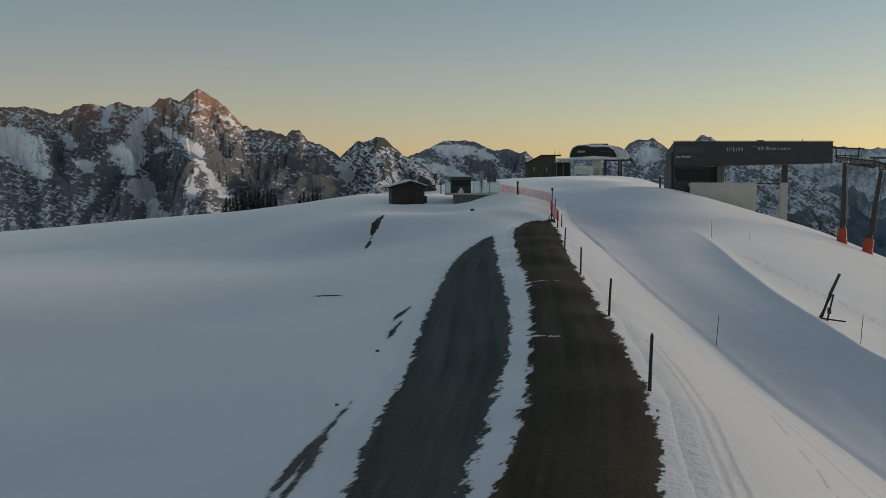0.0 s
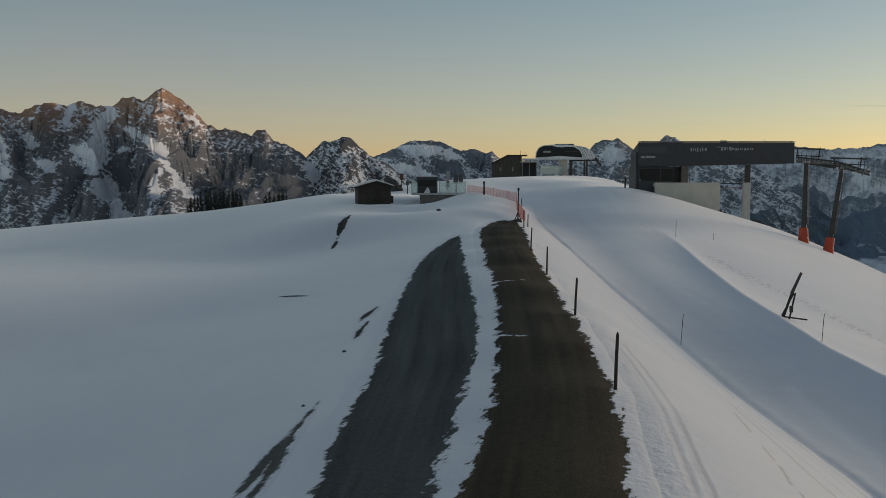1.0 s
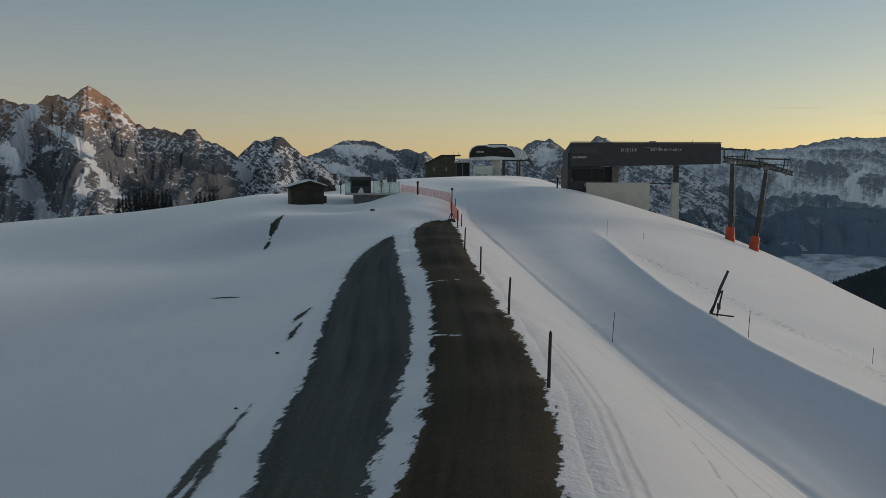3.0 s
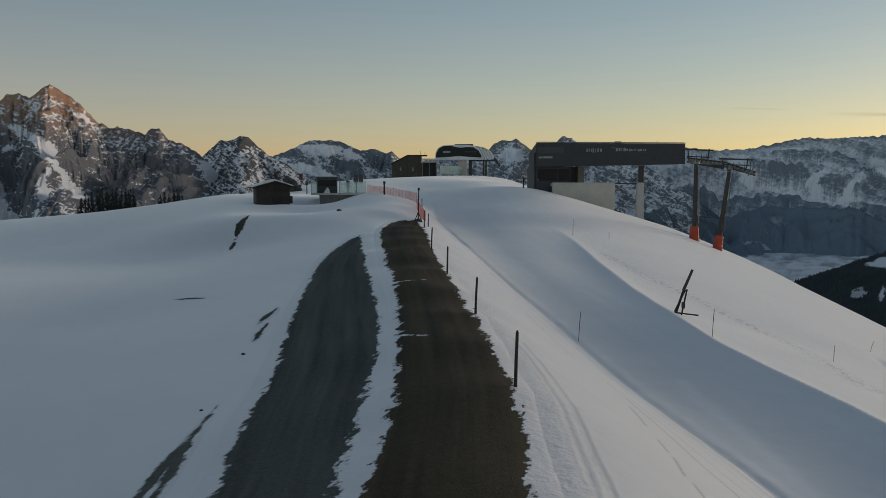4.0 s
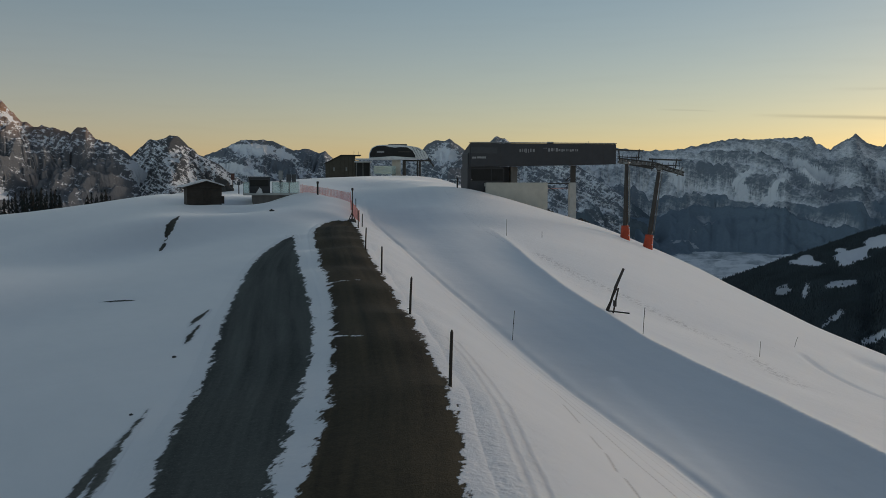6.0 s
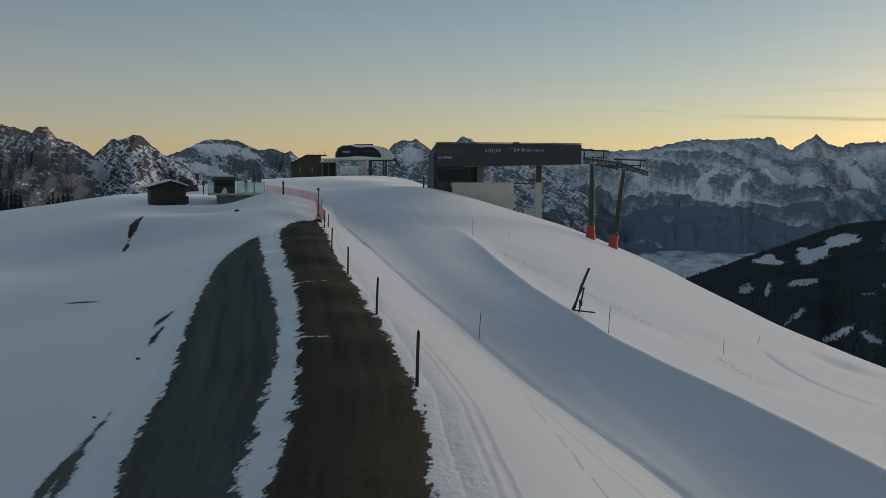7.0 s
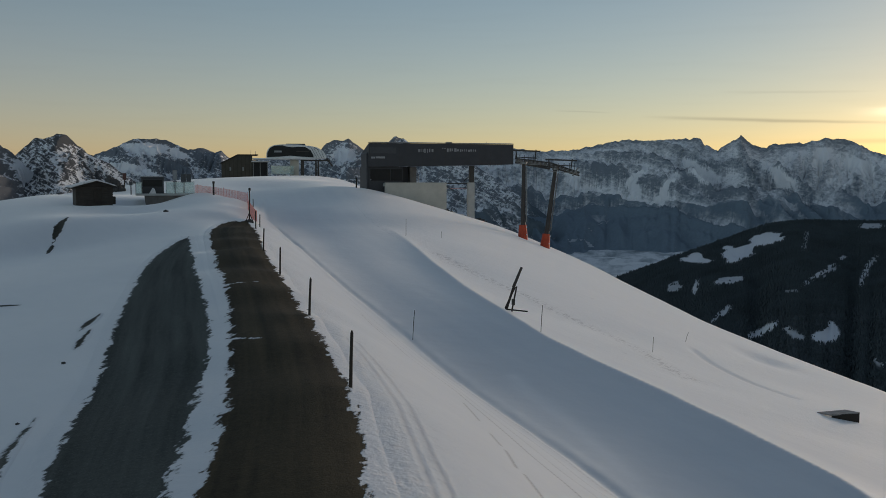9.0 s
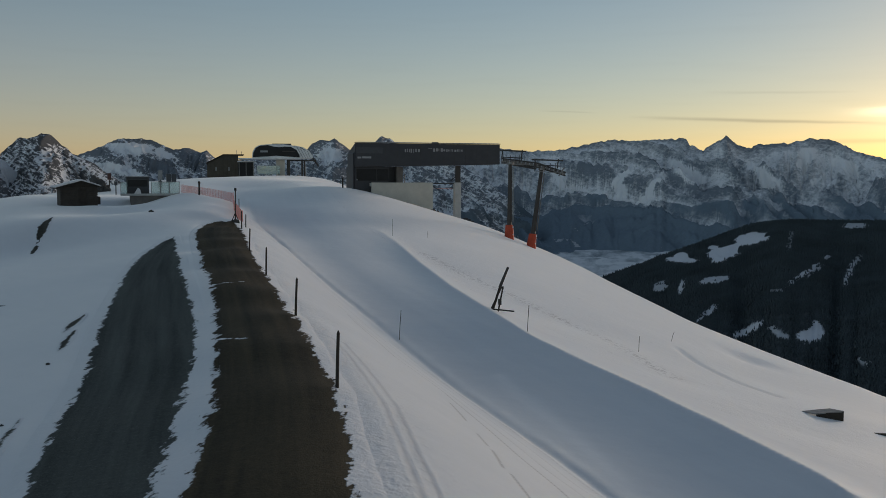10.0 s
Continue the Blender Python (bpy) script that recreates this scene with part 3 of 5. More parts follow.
marks = {k: np.full(R.shape, 99.0) for k in ("rut", "ski", "edge_ski", "pale", "steps", "piste")}
marks["churn"] = np.zeros(R.shape)
nx_, ny_ = gx[g_near], gy[g_near]
rut_line = np.array(sorted(TYRE_TRACK, key=lambda q: q[1]))
rut = nx_ - np.interp(ny_, rut_line[:, 1], rut_line[:, 0])
marks["rut"][g_near] = np.where(ny_ > 33.0, 0.6 + (ny_ - 33.0), rut)
marks["edge_ski"][g_near] = np.min([line_gap(nx_, ny_, q) for q in EDGE_TRACKS], axis=0)
marks["pale"][g_near] = line_gap(nx_, ny_, PALE_STREAK)
marks["ski"][g_near] = np.min([line_gap(nx_, ny_, q) for q in SKI_TRACKS], axis=0)
marks["steps"][g_near] = line_gap(nx_, ny_, STEPS)
foot_line = np.array(sorted(BANK_FOOT, key=lambda q: q[1]))
marks["piste"][g_near] = np.where(nx_ > np.interp(ny_, foot_line[:, 1], foot_line[:, 0]), 1, -1) * line_gap(nx_, ny_, BANK_FOOT)
off = nx_ - DIRT[1](ny_)
marks["churn"][g_near] = smooth(0.0, 0.3, off) * smooth(1.6, 0.7, off) * smooth(90, 60, ny_)
marks["bank"] = np.zeros(R.shape)
marks["bank"][g_near] = smooth(0.0, 0.25, off) * smooth(0.0, -0.5, marks["piste"][g_near]) * (0.08 + 0.92 * smooth(3.0, 1.2, off)) * smooth(104, 85, ny_)
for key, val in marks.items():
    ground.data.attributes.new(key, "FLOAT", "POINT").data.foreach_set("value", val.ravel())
tagged(ground, "wind-packed snow over a rounded alpine hilltop", "snow", kind="structure")


def lane_object(name, lane, mat, label, step, leftover=()):
    left, right, end = lane
    ys = np.concatenate([np.arange(-30, 8, 1.0), np.arange(8, 40, 0.12), np.arange(40, end + 1.5, 0.25)])
    u = np.arange(0, 1.0001, step)
    l0, r0 = left(ys) - 0.7, right(ys) + 0.7
    x = l0[:, None] + (r0 - l0)[:, None] * u[None, :]
    y = np.repeat(ys[:, None], len(u), 1)
    d = inside(lane, x, y)
    z = ground_base(x, y) + 0.005 * fractal(x, y, 0.8, 3) - 0.05 * smooth(-0.35, -0.7, d)
    ob = mesh_object(name, np.stack([x, y, z], -1).reshape(-1, 3).tolist(), grid_faces(len(ys), len(u)), mat)
    for ax, ay, bx, by in leftover:
        d = np.minimum(d, 1.5 * line_gap(x, y * 1.0, [(ax, ay, 0), (bx, by, 0)]) - 0.10)
    ob.data.attributes.new("edge", "FLOAT", "POINT").data.foreach_set("value", d.ravel())
    ob.data.attributes.new("across", "FLOAT", "POINT").data.foreach_set("value", (u[None, :] * (0.5 * (r0 - l0)[:, None] + 2.0)).ravel())
    return tagged(ob, label, "road", kind="structure")


lane_object("dirt_road", DIRT, DIRT_MAT, "bare brown dirt track with ragged snow edges", 1 / 60, ((3.8, 45.4, 5.4, 46.0), (3.0, 32.3, 3.75, 31.6)))
lane_object("gravel_road", GRAVEL, GRAVEL_MAT, "grey gravel track bordered by melting snow", 1 / 50)


def blur(h, n):
    """Running mean over 2n + 1 cells both ways."""
    k = np.ones(2 * n + 1) / (2 * n + 1)
    for axis in (0, 1):
        pad = [(n, n) if i == axis else (0, 0) for i in (0, 1)]
        h = np.apply_along_axis(lambda v: np.convolve(v, k, mode="valid"), axis, np.pad(h, pad, mode="edge"))
    return h


def erode(z, r, a, steps, strength):
    """Streams carve their valleys into a slope; the lowest row stays. Returns the height and the water that each place gathers."""
    rows, cols = z.shape
    index = np.arange(rows * cols).reshape(rows, cols)
    x, y = r * np.sin(np.radians(a))[None, :], r * np.cos(np.radians(a))[None, :]
    flow = None
    for step in range(steps):
        drop, target = np.zeros_like(z), index.copy()
        reach = np.ones_like(z)
        for di, dj in ((-1, 0), (-1, 1), (-1, -1), (0, 1), (0, -1), (1, 0), (1, 1), (1, -1)):
            i0, i1, j0, j1 = max(0, -di), rows - max(0, di), max(0, -dj), cols - max(0, dj)
            here, there = (slice(i0, i1), slice(j0, j1)), (slice(i0 + di, i1 + di), slice(j0 + dj, j1 + dj))
            gap = np.hypot(x[there] - x[here], y[there] - y[here])
            fall = (z[here] - z[there]) / gap
            better = fall > drop[here]
            drop[here] = np.where(better, fall, drop[here])
            target[here] = np.where(better, index[there], target[here])
            reach[here] = np.where(better, gap, reach[here])
        order = np.argsort(z.ravel())
        rec, dist, h = target.ravel().tolist(), reach.ravel().tolist(), z.ravel().tolist()
        cell = np.gradient(r, axis=0) * r * radians(a[1] - a[0])
        area = cell.ravel().tolist()
        for i in order[::-1].tolist():
            if rec[i] != i:
                area[rec[i]] += area[i]
        flow = np.array(area).reshape(rows, cols)
        for i in order.tolist():
            k = rec[i]
            if k != i and i >= cols:
                f = strength * area[i] ** 0.5 / dist[i]
                h[i] = (h[i] + f * h[k]) / (1 + f)
        z = np.array(h).reshape(rows, cols)
    return z, flow


def range_object(name, label, crest, reach, r_foot, foot, mat, rough, jag, seed, step=0.07, size=300.0, lean=1.1, shear=0.4, ledge=0.0, gullies=(), walls=(), bare=0.0, carve=0.07):
    """A mountain chain: crest as (azimuth, elevation) seen from the hilltop, its distance by azimuth in reach,
    falling to its foot in spurs, gullies and tilted ledges. Gullies hold snow, walls are too steep for it:
    both as (azimuth, elevation) lines, falling, with a half width. bare: how little snow lies low down; carve: how deep the streams have cut."""
    c, d = np.array(crest), np.array(reach)
    a = np.arange(c[0, 0], c[-1, 0] + step, step)
    s = np.concatenate([np.linspace(0, 0.5, 60), np.linspace(0.503, 1, 150), np.linspace(1.02, 1.5, 12)])
    top = np.interp(a, c[:, 0], c[:, 1])
    top = top + np.array([noise.fractal((v * 2.6, seed, 0), 0.8, 2.1, 6) for v in a]) * jag
    rc = np.interp(a, d[:, 0], d[:, 1]) * (1 + 0.02 * np.array([noise.fractal((v * 0.5, seed + 5, 0), 1, 2, 4) for v in a]))
    rc = np.convolve(np.pad(rc, 14, mode="edge"), np.hanning(29) / np.hanning(29).sum(), mode="valid")
    r_feet = rc - r_foot * (1 + 0.25 * np.array([noise.fractal((v * 0.4, seed + 9, 0), 1, 2, 4) for v in a]))
    zc = EYE[2] + rc * np.tan(np.radians(top))
    half = max(3, int(1.2 / step))
    kernel = np.hanning(2 * half + 1)
    soft = np.convolve(np.pad(zc, half, mode="edge"), kernel / kernel.sum(), mode="valid")
    S = s[:, None]
    r = r_feet + (rc - r_feet) * S
    zt = soft + (zc - soft) * smooth(0.7, 1.0, S)
    z = np.where(S <= 1, foot + (zt - foot) * np.minimum(S, 1.0) ** lean, zc - (S - 1) * 2.2 * (zc - foot))
    ar = np.radians(a)[None, :]
    u, v = r * ar, rc - r
    x, y = r * np.sin(ar), r * np.cos(ar)
    env = np.where(S < 1, np.minimum(1.0, 0.05 + 5 * (1 - S)) * np.minimum(1.0, S * 4 + 0.1), 0.0)
    h = np.zeros_like(z)
    crisp = 0.03 + 0.19 * smooth(0.3, 0.75, s)
    for i in range(z.shape[0]):
        if s[i] >= 1:
            continue
        for j in range(z.shape[1]):
            uu, vv = u[i, j] / size, v[i, j] / size
            w = noise.noise((uu * 0.8, vv * 0.8, seed + 2))
            big = noise.ridged_multi_fractal((uu + shear * vv * math.sin(uu * 0.9 + seed) + 0.5 * w, vv * 0.42, seed), 0.9, 2.1, 4, 1.0, 2.0)
            fine = noise.ridged_multi_fractal((uu * 4 + 0.8 * w + vv, vv * 2.4, seed + 4), 0.8, 2.2, 5, 1.0, 2.0)
            h[i, j] = (big - 1.6) + crisp[i] * (fine - 1.2)
    z = z + env * rough * h * (0.4 + 0.6 * smooth(0.35, 0.8, S))
    if carve:
        up = s <= 1
        cut, _ = erode(z[up], r[up], a, 15, carve)
        keep = smooth(0.995, 0.93, S[up]) * (0.15 + 0.85 * smooth(0.3, 0.62, S[up]))
        z[up] = z[up] + (cut - z[up]) * keep
    el = np.degrees(np.arctan2(z - EYE[2], r))
    def along(lines):
        out = np.zeros_like(z)
        for half_w, line in lines:
            ln = np.array(line)
            mid = np.interp(el, ln[::-1, 1], ln[::-1, 0]) + 0.10 * np.sin(el * 5.0 + ln[0, 0]) + 0.25 * half_w * np.sin(el * 13.0 + 3 * ln[0, 0])
            wide = half_w * (1 + 0.4 * np.sin(el * 3.1 + 2 * ln[0, 0]))
            span = smooth(ln[-1, 1] - 0.15, ln[-1, 1] + 0.15, el) * (1 - smooth(ln[0, 1] - 0.1, ln[0, 1] + 0.1, el))
            out = np.maximum(out, span * np.exp(-np.abs((a[None, :] - mid) / wide) ** 3))
        return out

    el = blur(el, 5)
    deep = along(gullies)
    z = z - env * deep * rough * 0.08
    if ledge:
        band = (z + 0.35 * u * np.sin(u / (2.3 * size) + seed) + 0.45 * rough * h) / ledge
        z = z + env * 0.42 * smooth(0.2, 0.7, S) * ledge / (2 * math.pi) * np.sin(2 * math.pi * band)
    z = np.where(S < 1, np.minimum(z, EYE[2] + r * np.tan(np.radians(top)) - 1.0 * env), z)
    run = np.gradient(r, axis=0)
    slope = np.hypot(np.gradient(z, axis=0) / run, np.gradient(z, axis=1) / (r * radians(step)))
    flat = 1 / np.sqrt(1 + slope ** 2)
    hollow = np.clip((blur(z, 4) - z) / (0.05 * rough), -1, 1) + np.clip((blur(z, 12) - z) / (0.16 * rough), -1, 1)
    lay = 0.8 * (flat - 0.55) + 0.16 * hollow
    lay = lay - 0.92 * blur(lay, 20)
    el = np.degrees(np.arctan2(z - EYE[2], r))
    deep, sheer = along(gullies), along(walls)
    cover = 0.9 * blur(lay, 1) + 0.03 - bare * (1 - smooth(1.2, 3.2, el)) + 1.2 * deep - 0.34 * sheer
    ob = mesh_object(name, np.stack([x, y, z], -1).reshape(-1, 3).tolist(), grid_faces(len(s), len(a)), mat)
    ob.data.attributes.new("cover", "FLOAT", "POINT").data.foreach_set("value", cover.ravel())
    ob.data.attributes.new("spur", "FLOAT", "POINT").data.foreach_set("value", np.clip((blur(z, 2) - blur(z, 24)) / (0.16 * rough), -1.3, 1.3).ravel())
    return tagged(ob, label, "mountain", kind="structure")


CRAG_LINE = [(-36, 3.4), (-30, 4.2), (-27, 3.6), (-24.34, 3.96), (-22.95, 4.0), (-21.55, 3.65), (-20.67, 4.07), (-19.8, 4.3), (-19.07, 4.11), (-18.32, 4.44),
             (-17.87, 4.2), (-16.67, 4.16), (-16.21, 4.61), (-15.59, 4.69), (-15.04, 4.51), (-14.04, 5.32), (-13.27, 4.8), (-12.49, 4.24),
             (-11.56, 3.23), (-11.08, 3.04), (-9.96, 2.93), (-9.16, 2.67), (-8.84, 2.97), (-8.35, 2.97), (-7.87, 2.36), (-6.9, 2.04),
             (-6.24, 1.64), (-5.43, 0.73), (-4.12, -0.59), (-3, -2)]
DOME_LINE = [(-8, -0.5), (-6.41, 1.05), (-5.59, 1.84), (-5.02, 2.37), (-4.5, 2.34), (-3.94, 2.6), (-3.44, 2.57), (-2.88, 2.05), (-2.39, 1.59), (-1.29, 1.06),
             (-0.47, 0.4), (1, -0.6)]
MID_LINE = [(-5, 0.3), (-2.79, 1.06), (-1.89, 1.55), (-0.96, 1.89), (0.03, 2.38), (0.86, 2.41), (1.69, 2.38), (2.52, 2.05), (3.01, 1.82), (3.84, 1.91),
            (4.5, 1.65), (4.83, 1.78), (5.33, 1.3), (6.5, 1.25), (8, 1.35), (9.89, 1.4), (10.37, 1.7), (10.84, 2.21), (11.31, 2.43), (11.79, 2.33),
            (12.11, 2.52), (12.65, 2.13), (13.35, 1.5), (14.01, 1.55), (14.51, 2.37), (14.84, 2.64), (15.33, 2.54), (15.66, 2.25), (17.32, 1.9), (19.0, 1.3), (21.5, -0.3), (24, -2.2)]
RIGHT_LINE = [(14, 0.5), (17, 1.5), (20.63, 1.79), (22.28, 1.95), (22.78, 1.78), (23.93, 1.78), (25.57, 1.87), (27.19, 2.25), (28.48, 2.44), (29.12, 2.34),
              (30.39, 2.39), (31.97, 2.44), (32.44, 2.47), (32.66, 2.05), (33.38, 1.79), (33.9, 2.14), (34.6, 2.6), (35.06, 2.19), (35.68, 1.83),
              (36.27, 2.08), (38.05, 2.15), (39.22, 2.38), (39.94, 2.34), (40.66, 2.02), (41.52, 1.58), (42.86, 1.2), (44.5, 0.6), (47, 0.0), (52, -0.5),
              (58, -0.2), (64, 0.6), (70, 1.0)]
CRAG_REACH = [(-36, 3100), (-26, 3080), (-20.3, 2990), (-19.6, 3090), (-16.6, 3080), (-14.3, 2970), (-11, 3130), (-8.6, 3110), (-6, 3200), (-3, 3300)]
CRAG_GULLIES = [(0.34, [(-16.7, 4.3), (-17.1, 3.4), (-17.5, 2.5)]), (0.62, [(-17.5, 2.5), (-17.8, 1.5), (-17.7, 0.4)]), (0.55, [(-17.5, 0.2), (-17.0, -0.7), (-16.3, -2.0)]),
                (0.24, [(-18.9, 4.3), (-18.95, 3.6), (-19.0, 3.0)]), (0.42, [(-16.05, 2.0), (-16.2, 1.6)]), (0.22, [(-19.6, 4.4), (-19.5, 4.1)]),
                (1.15, [(-24.2, 2.9), (-23.6, 1.9), (-22.9, 0.8)]), (0.5, [(-22.6, 0.9), (-22.1, 0.2)]), (0.20, [(-21.0, 2.6), (-21.0, 1.8)]),
                (0.26, [(-16.0, 3.1), (-15.2, 2.5), (-14.4, 1.8)]), (0.30, [(-14.5, 2.2), (-14.0, 1.3), (-13.8, 0.6)]),
                (0.26, [(-13.8, 0.8), (-13.2, 0.0), (-12.6, -0.9)]), (0.22, [(-14.2, 0.8), (-14.5, 0.0), (-14.6, -0.9)]),
                (0.28, [(-13.0, 3.9), (-12.4, 3.5)]), (0.2, [(-12.4, 3.7), (-11.9, 3.2)]), (0.35, [(-18.4, 1.9), (-18.8, 1.2)]),
                (0.5, [(-5.9, 1.2), (-5.4, 0.4), (-4.8, -0.8)]), (0.4, [(-20.2, 1.2), (-20.0, 0.5)])]
CRAG_WALLS = [(0.55, [(-16.5, 3.6), (-16.6, 2.2), (-16.4, 0.6), (-16.0, -1.2)]), (0.75, [(-15.4, 1.5), (-15.2, 0.3), (-15.3, -1.5)]), (0.5, [(-20.5, 3.8), (-20.3, 2.4)]),
              (0.5, [(-21.4, 2.0), (-21.5, 0.6), (-21.0, -0.6)]), (0.7, [(-18.9, 0.8), (-18.6, -0.4), (-18.2, -2.0)]), (0.5, [(-13.2, 1.9), (-12.8, 0.6)]),
              (1.5, [(-10.5, 1.2), (-10.3, 0.2), (-10.3, -1.5)]), (1.2, [(-7.8, 1.4), (-7.6, 0.3), (-7.4, -1.2)]), (0.3, [(-8.6, 3.1), (-8.5, 2.4)]), (0.7, [(-13.5, 4.9), (-13.1, 3.9), (-12.4, 3.3)]), (0.4, [(-15.9, 4.7), (-15.8, 3.9)]), (0.35, [(-19.9, 4.3), (-19.9, 3.3)])]
DOME_WALLS = [(0.9, [(-3.7, 2.7), (-3.7, 1.7)]), (0.3, [(-2.7, 1.7), (-2.4, 1.2)])]
MID_GULLIES = [(0.75, [(0.6, 2.1), (0.9, 1.6)]), (0.35, [(2.4, 1.9), (2.6, 1.4)]), (0.6, [(-0.9, 1.0), (0.2, 0.6), (1.2, 0.2)]), (0.5, [(11.6, 1.9), (12.0, 1.3)])]
MID_WALLS = [(0.8, [(4.0, 1.9), (4.2, 0.8)]), (0.5, [(-1.2, 1.9), (-1.0, 1.4)]), (0.7, [(2.2, 1.2), (2.4, 0.5)])]
FAR_GULLIES = [(0.30, [(24.6, 1.2), (25.2, 0.4), (25.5, -0.4)]), (0.35, [(31.6, 1.2), (32.4, 0.6), (33.0, 0.0)]), (0.22, [(29.4, 0.9), (28.6, 0.0), (28.9, -1.0)]), (0.4, [(35.8, 1.0), (36.6, 0.4), (37.4, -0.2)]),
               (0.25, [(39.0, 1.8), (38.6, 0.9)]), (0.22, [(31.0, 0.4), (30.4, -0.6), (30.0, -1.3)]), (0.3, [(40.4, 1.2), (41.2, 0.4)])]
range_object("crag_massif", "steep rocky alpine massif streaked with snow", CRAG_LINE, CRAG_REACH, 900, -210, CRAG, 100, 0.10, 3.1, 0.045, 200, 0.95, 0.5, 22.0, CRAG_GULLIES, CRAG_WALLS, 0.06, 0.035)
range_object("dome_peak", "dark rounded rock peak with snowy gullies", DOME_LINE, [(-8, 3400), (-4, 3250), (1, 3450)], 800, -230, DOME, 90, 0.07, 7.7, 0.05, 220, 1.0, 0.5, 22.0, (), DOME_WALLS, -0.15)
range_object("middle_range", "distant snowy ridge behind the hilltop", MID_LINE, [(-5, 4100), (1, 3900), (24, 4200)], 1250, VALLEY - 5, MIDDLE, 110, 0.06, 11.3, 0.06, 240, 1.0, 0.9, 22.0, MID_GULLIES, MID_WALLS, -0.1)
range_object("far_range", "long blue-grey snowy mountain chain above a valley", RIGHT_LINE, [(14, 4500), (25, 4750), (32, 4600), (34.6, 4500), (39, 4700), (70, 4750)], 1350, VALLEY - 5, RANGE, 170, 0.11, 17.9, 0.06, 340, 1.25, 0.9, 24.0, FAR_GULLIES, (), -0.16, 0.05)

HILL_LINE = [(24, -8.5), (26.3, -6.6), (27.92, -5.5), (29.86, -4.8), (31.13, -4.27), (33.01, -3.58), (34.85, -2.86), (36.36, -2.3), (38.15, -2.1), (40.19, -2.14),
             (42.96, -2.1), (48, -1.8), (56, -2.2), (66, -3)]


def hill_material():
    m, n, l, p = material("forest_floor")
    at = n.new("ShaderNodeAttribute")
    at.attribute_name = "clear"
    g = noise_tex(n, l, coords(n, l), 0.05, 5)
    f = calc(n, l, "MULTIPLY", at.outputs["Fac"], calc(n, l, "MULTIPLY_ADD", g, 0.5, 0.75))
    f = calc(n, l, "MINIMUM", calc(n, l, "MULTIPLY", f, 1.1), 1.0)
    l.new(mix(n, l, f, (0.05, 0.062, 0.066), (0.72, 0.73, 0.76)), p.inputs["Base Color"])
    p.inputs["Roughness"].default_value = 0.95
    return m


HILL_MAT = hill_material()
HILL = range_object("forest_hill", "dark conifer-covered hill across the valley", HILL_LINE, [(24, 1700), (66, 1700)], 1000, VALLEY - 5, HILL_MAT, 9, 0.01, 23.3, 0.06, 300, 0.8, carve=0.0)


def valley_material():
    m, n, l, p = material("valley_fields")
    a = noise_tex(n, l, coords(n, l, (1, 0.22, 1), (0, 0, -0.5)), 0.012, 5, 0.62)
    b = noise_tex(n, l, coords(n, l, (1, 0.3, 1), (0, 0, -0.5)), 0.004, 4)
    f = calc(n, l, "ADD", calc(n, l, "MULTIPLY", a, 0.6), calc(n, l, "MULTIPLY", b, 0.4))
    fields = ramp(n, l, f, [(0.38, (0.13, 0.16, 0.17)), (0.46, (0.40, 0.44, 0.46)), (0.55, (0.78, 0.80, 0.81))])
    # a pale river bend and the road beside it
    bend = calc(n, l, "ABSOLUTE", calc(n, l, "SUBTRACT", noise_tex(n, l, coords(n, l, (1, 0.35, 1), (0, 0, -0.5)), 0.0028, 2), 0.5))
    fields = mix(n, l, calc(n, l, "MULTIPLY", calc(n, l, "LESS_THAN", bend, 0.012), 0.8), fields, (0.85, 0.87, 0.87))
    l.new(fields, p.inputs["Base Color"])
    p.inputs["Roughness"].default_value = 0.95
    return m


va, vr = np.meshgrid(np.radians(np.arange(15, 60, 0.5)), np.linspace(1300, 4600, 60))
vx, vy = vr * np.sin(va), vr * np.cos(va)
vz = VALLEY + 4 + 6 * fractal(vx, vy, 500.0, 3)
tagged(mesh_object("valley_floor", np.stack([vx, vy, vz], -1).reshape(-1, 3).tolist(), grid_faces(60, va.shape[1]), valley_material()),
       "frosty valley floor with snowy fields and dark copses", "valley", kind="structure")

# clearings: azimuth, elevation, half length, half width, turn, how open they are
CLEARINGS = [(32.25, -4.48, 0.9, 0.17, 0, 1), (32.25, -4.27, 0.4, 0.24, 8, 1), (34.25, -4.1, 0.5, 0.46, 0, 1), (34.9, -3.9, 0.62, 0.36, 12, 1), (36.08, -3.2, 0.85, 0.36, 14, 1),
             (31.15, -6.0, 0.42, 0.3, 10, 0.55), (32.33, -6.0, 0.5, 0.16, 78, 0.75), (34.0, -5.58, 0.8, 0.2, 10, 0.7), (33.7, -7.5, 0.7, 0.16, 42, 0.7), (36.0, -8.34, 1.0, 0.2, 26, 0.95),
             (37.6, -8.36, 0.55, 0.18, -28, 0.6), (39.3, -8.4, 0.6, 0.34, 8, 1), (39.6, -8.1, 0.25, 0.4, 0, 1), (38.8, -5.15, 1.1, 0.13, 38, 0.7), (39.5, -4.9, 0.6, 0.1, 40, 0.55),
             (40.0, -4.15, 0.25, 0.12, 20, 0.7), (41.2, -5.0, 0.8, 0.16, 76, 0.65), (41.6, -4.25, 0.35, 0.2, 60, 0.5), (41.5, -2.4, 0.6, 0.16, 0, 0.6), (42.1, -9.7, 0.4, 0.14, -20, 0.6),
             (38.1, -3.4, 0.7, 0.14, 82, 0.35), (37.5, -6.07, 0.35, 0.08, 0, 0.35)]
hv = np.empty(len(HILL.data.vertices) * 3)
HILL.data.vertices.foreach_get("co", hv)
hv = hv.reshape(-1, 3)
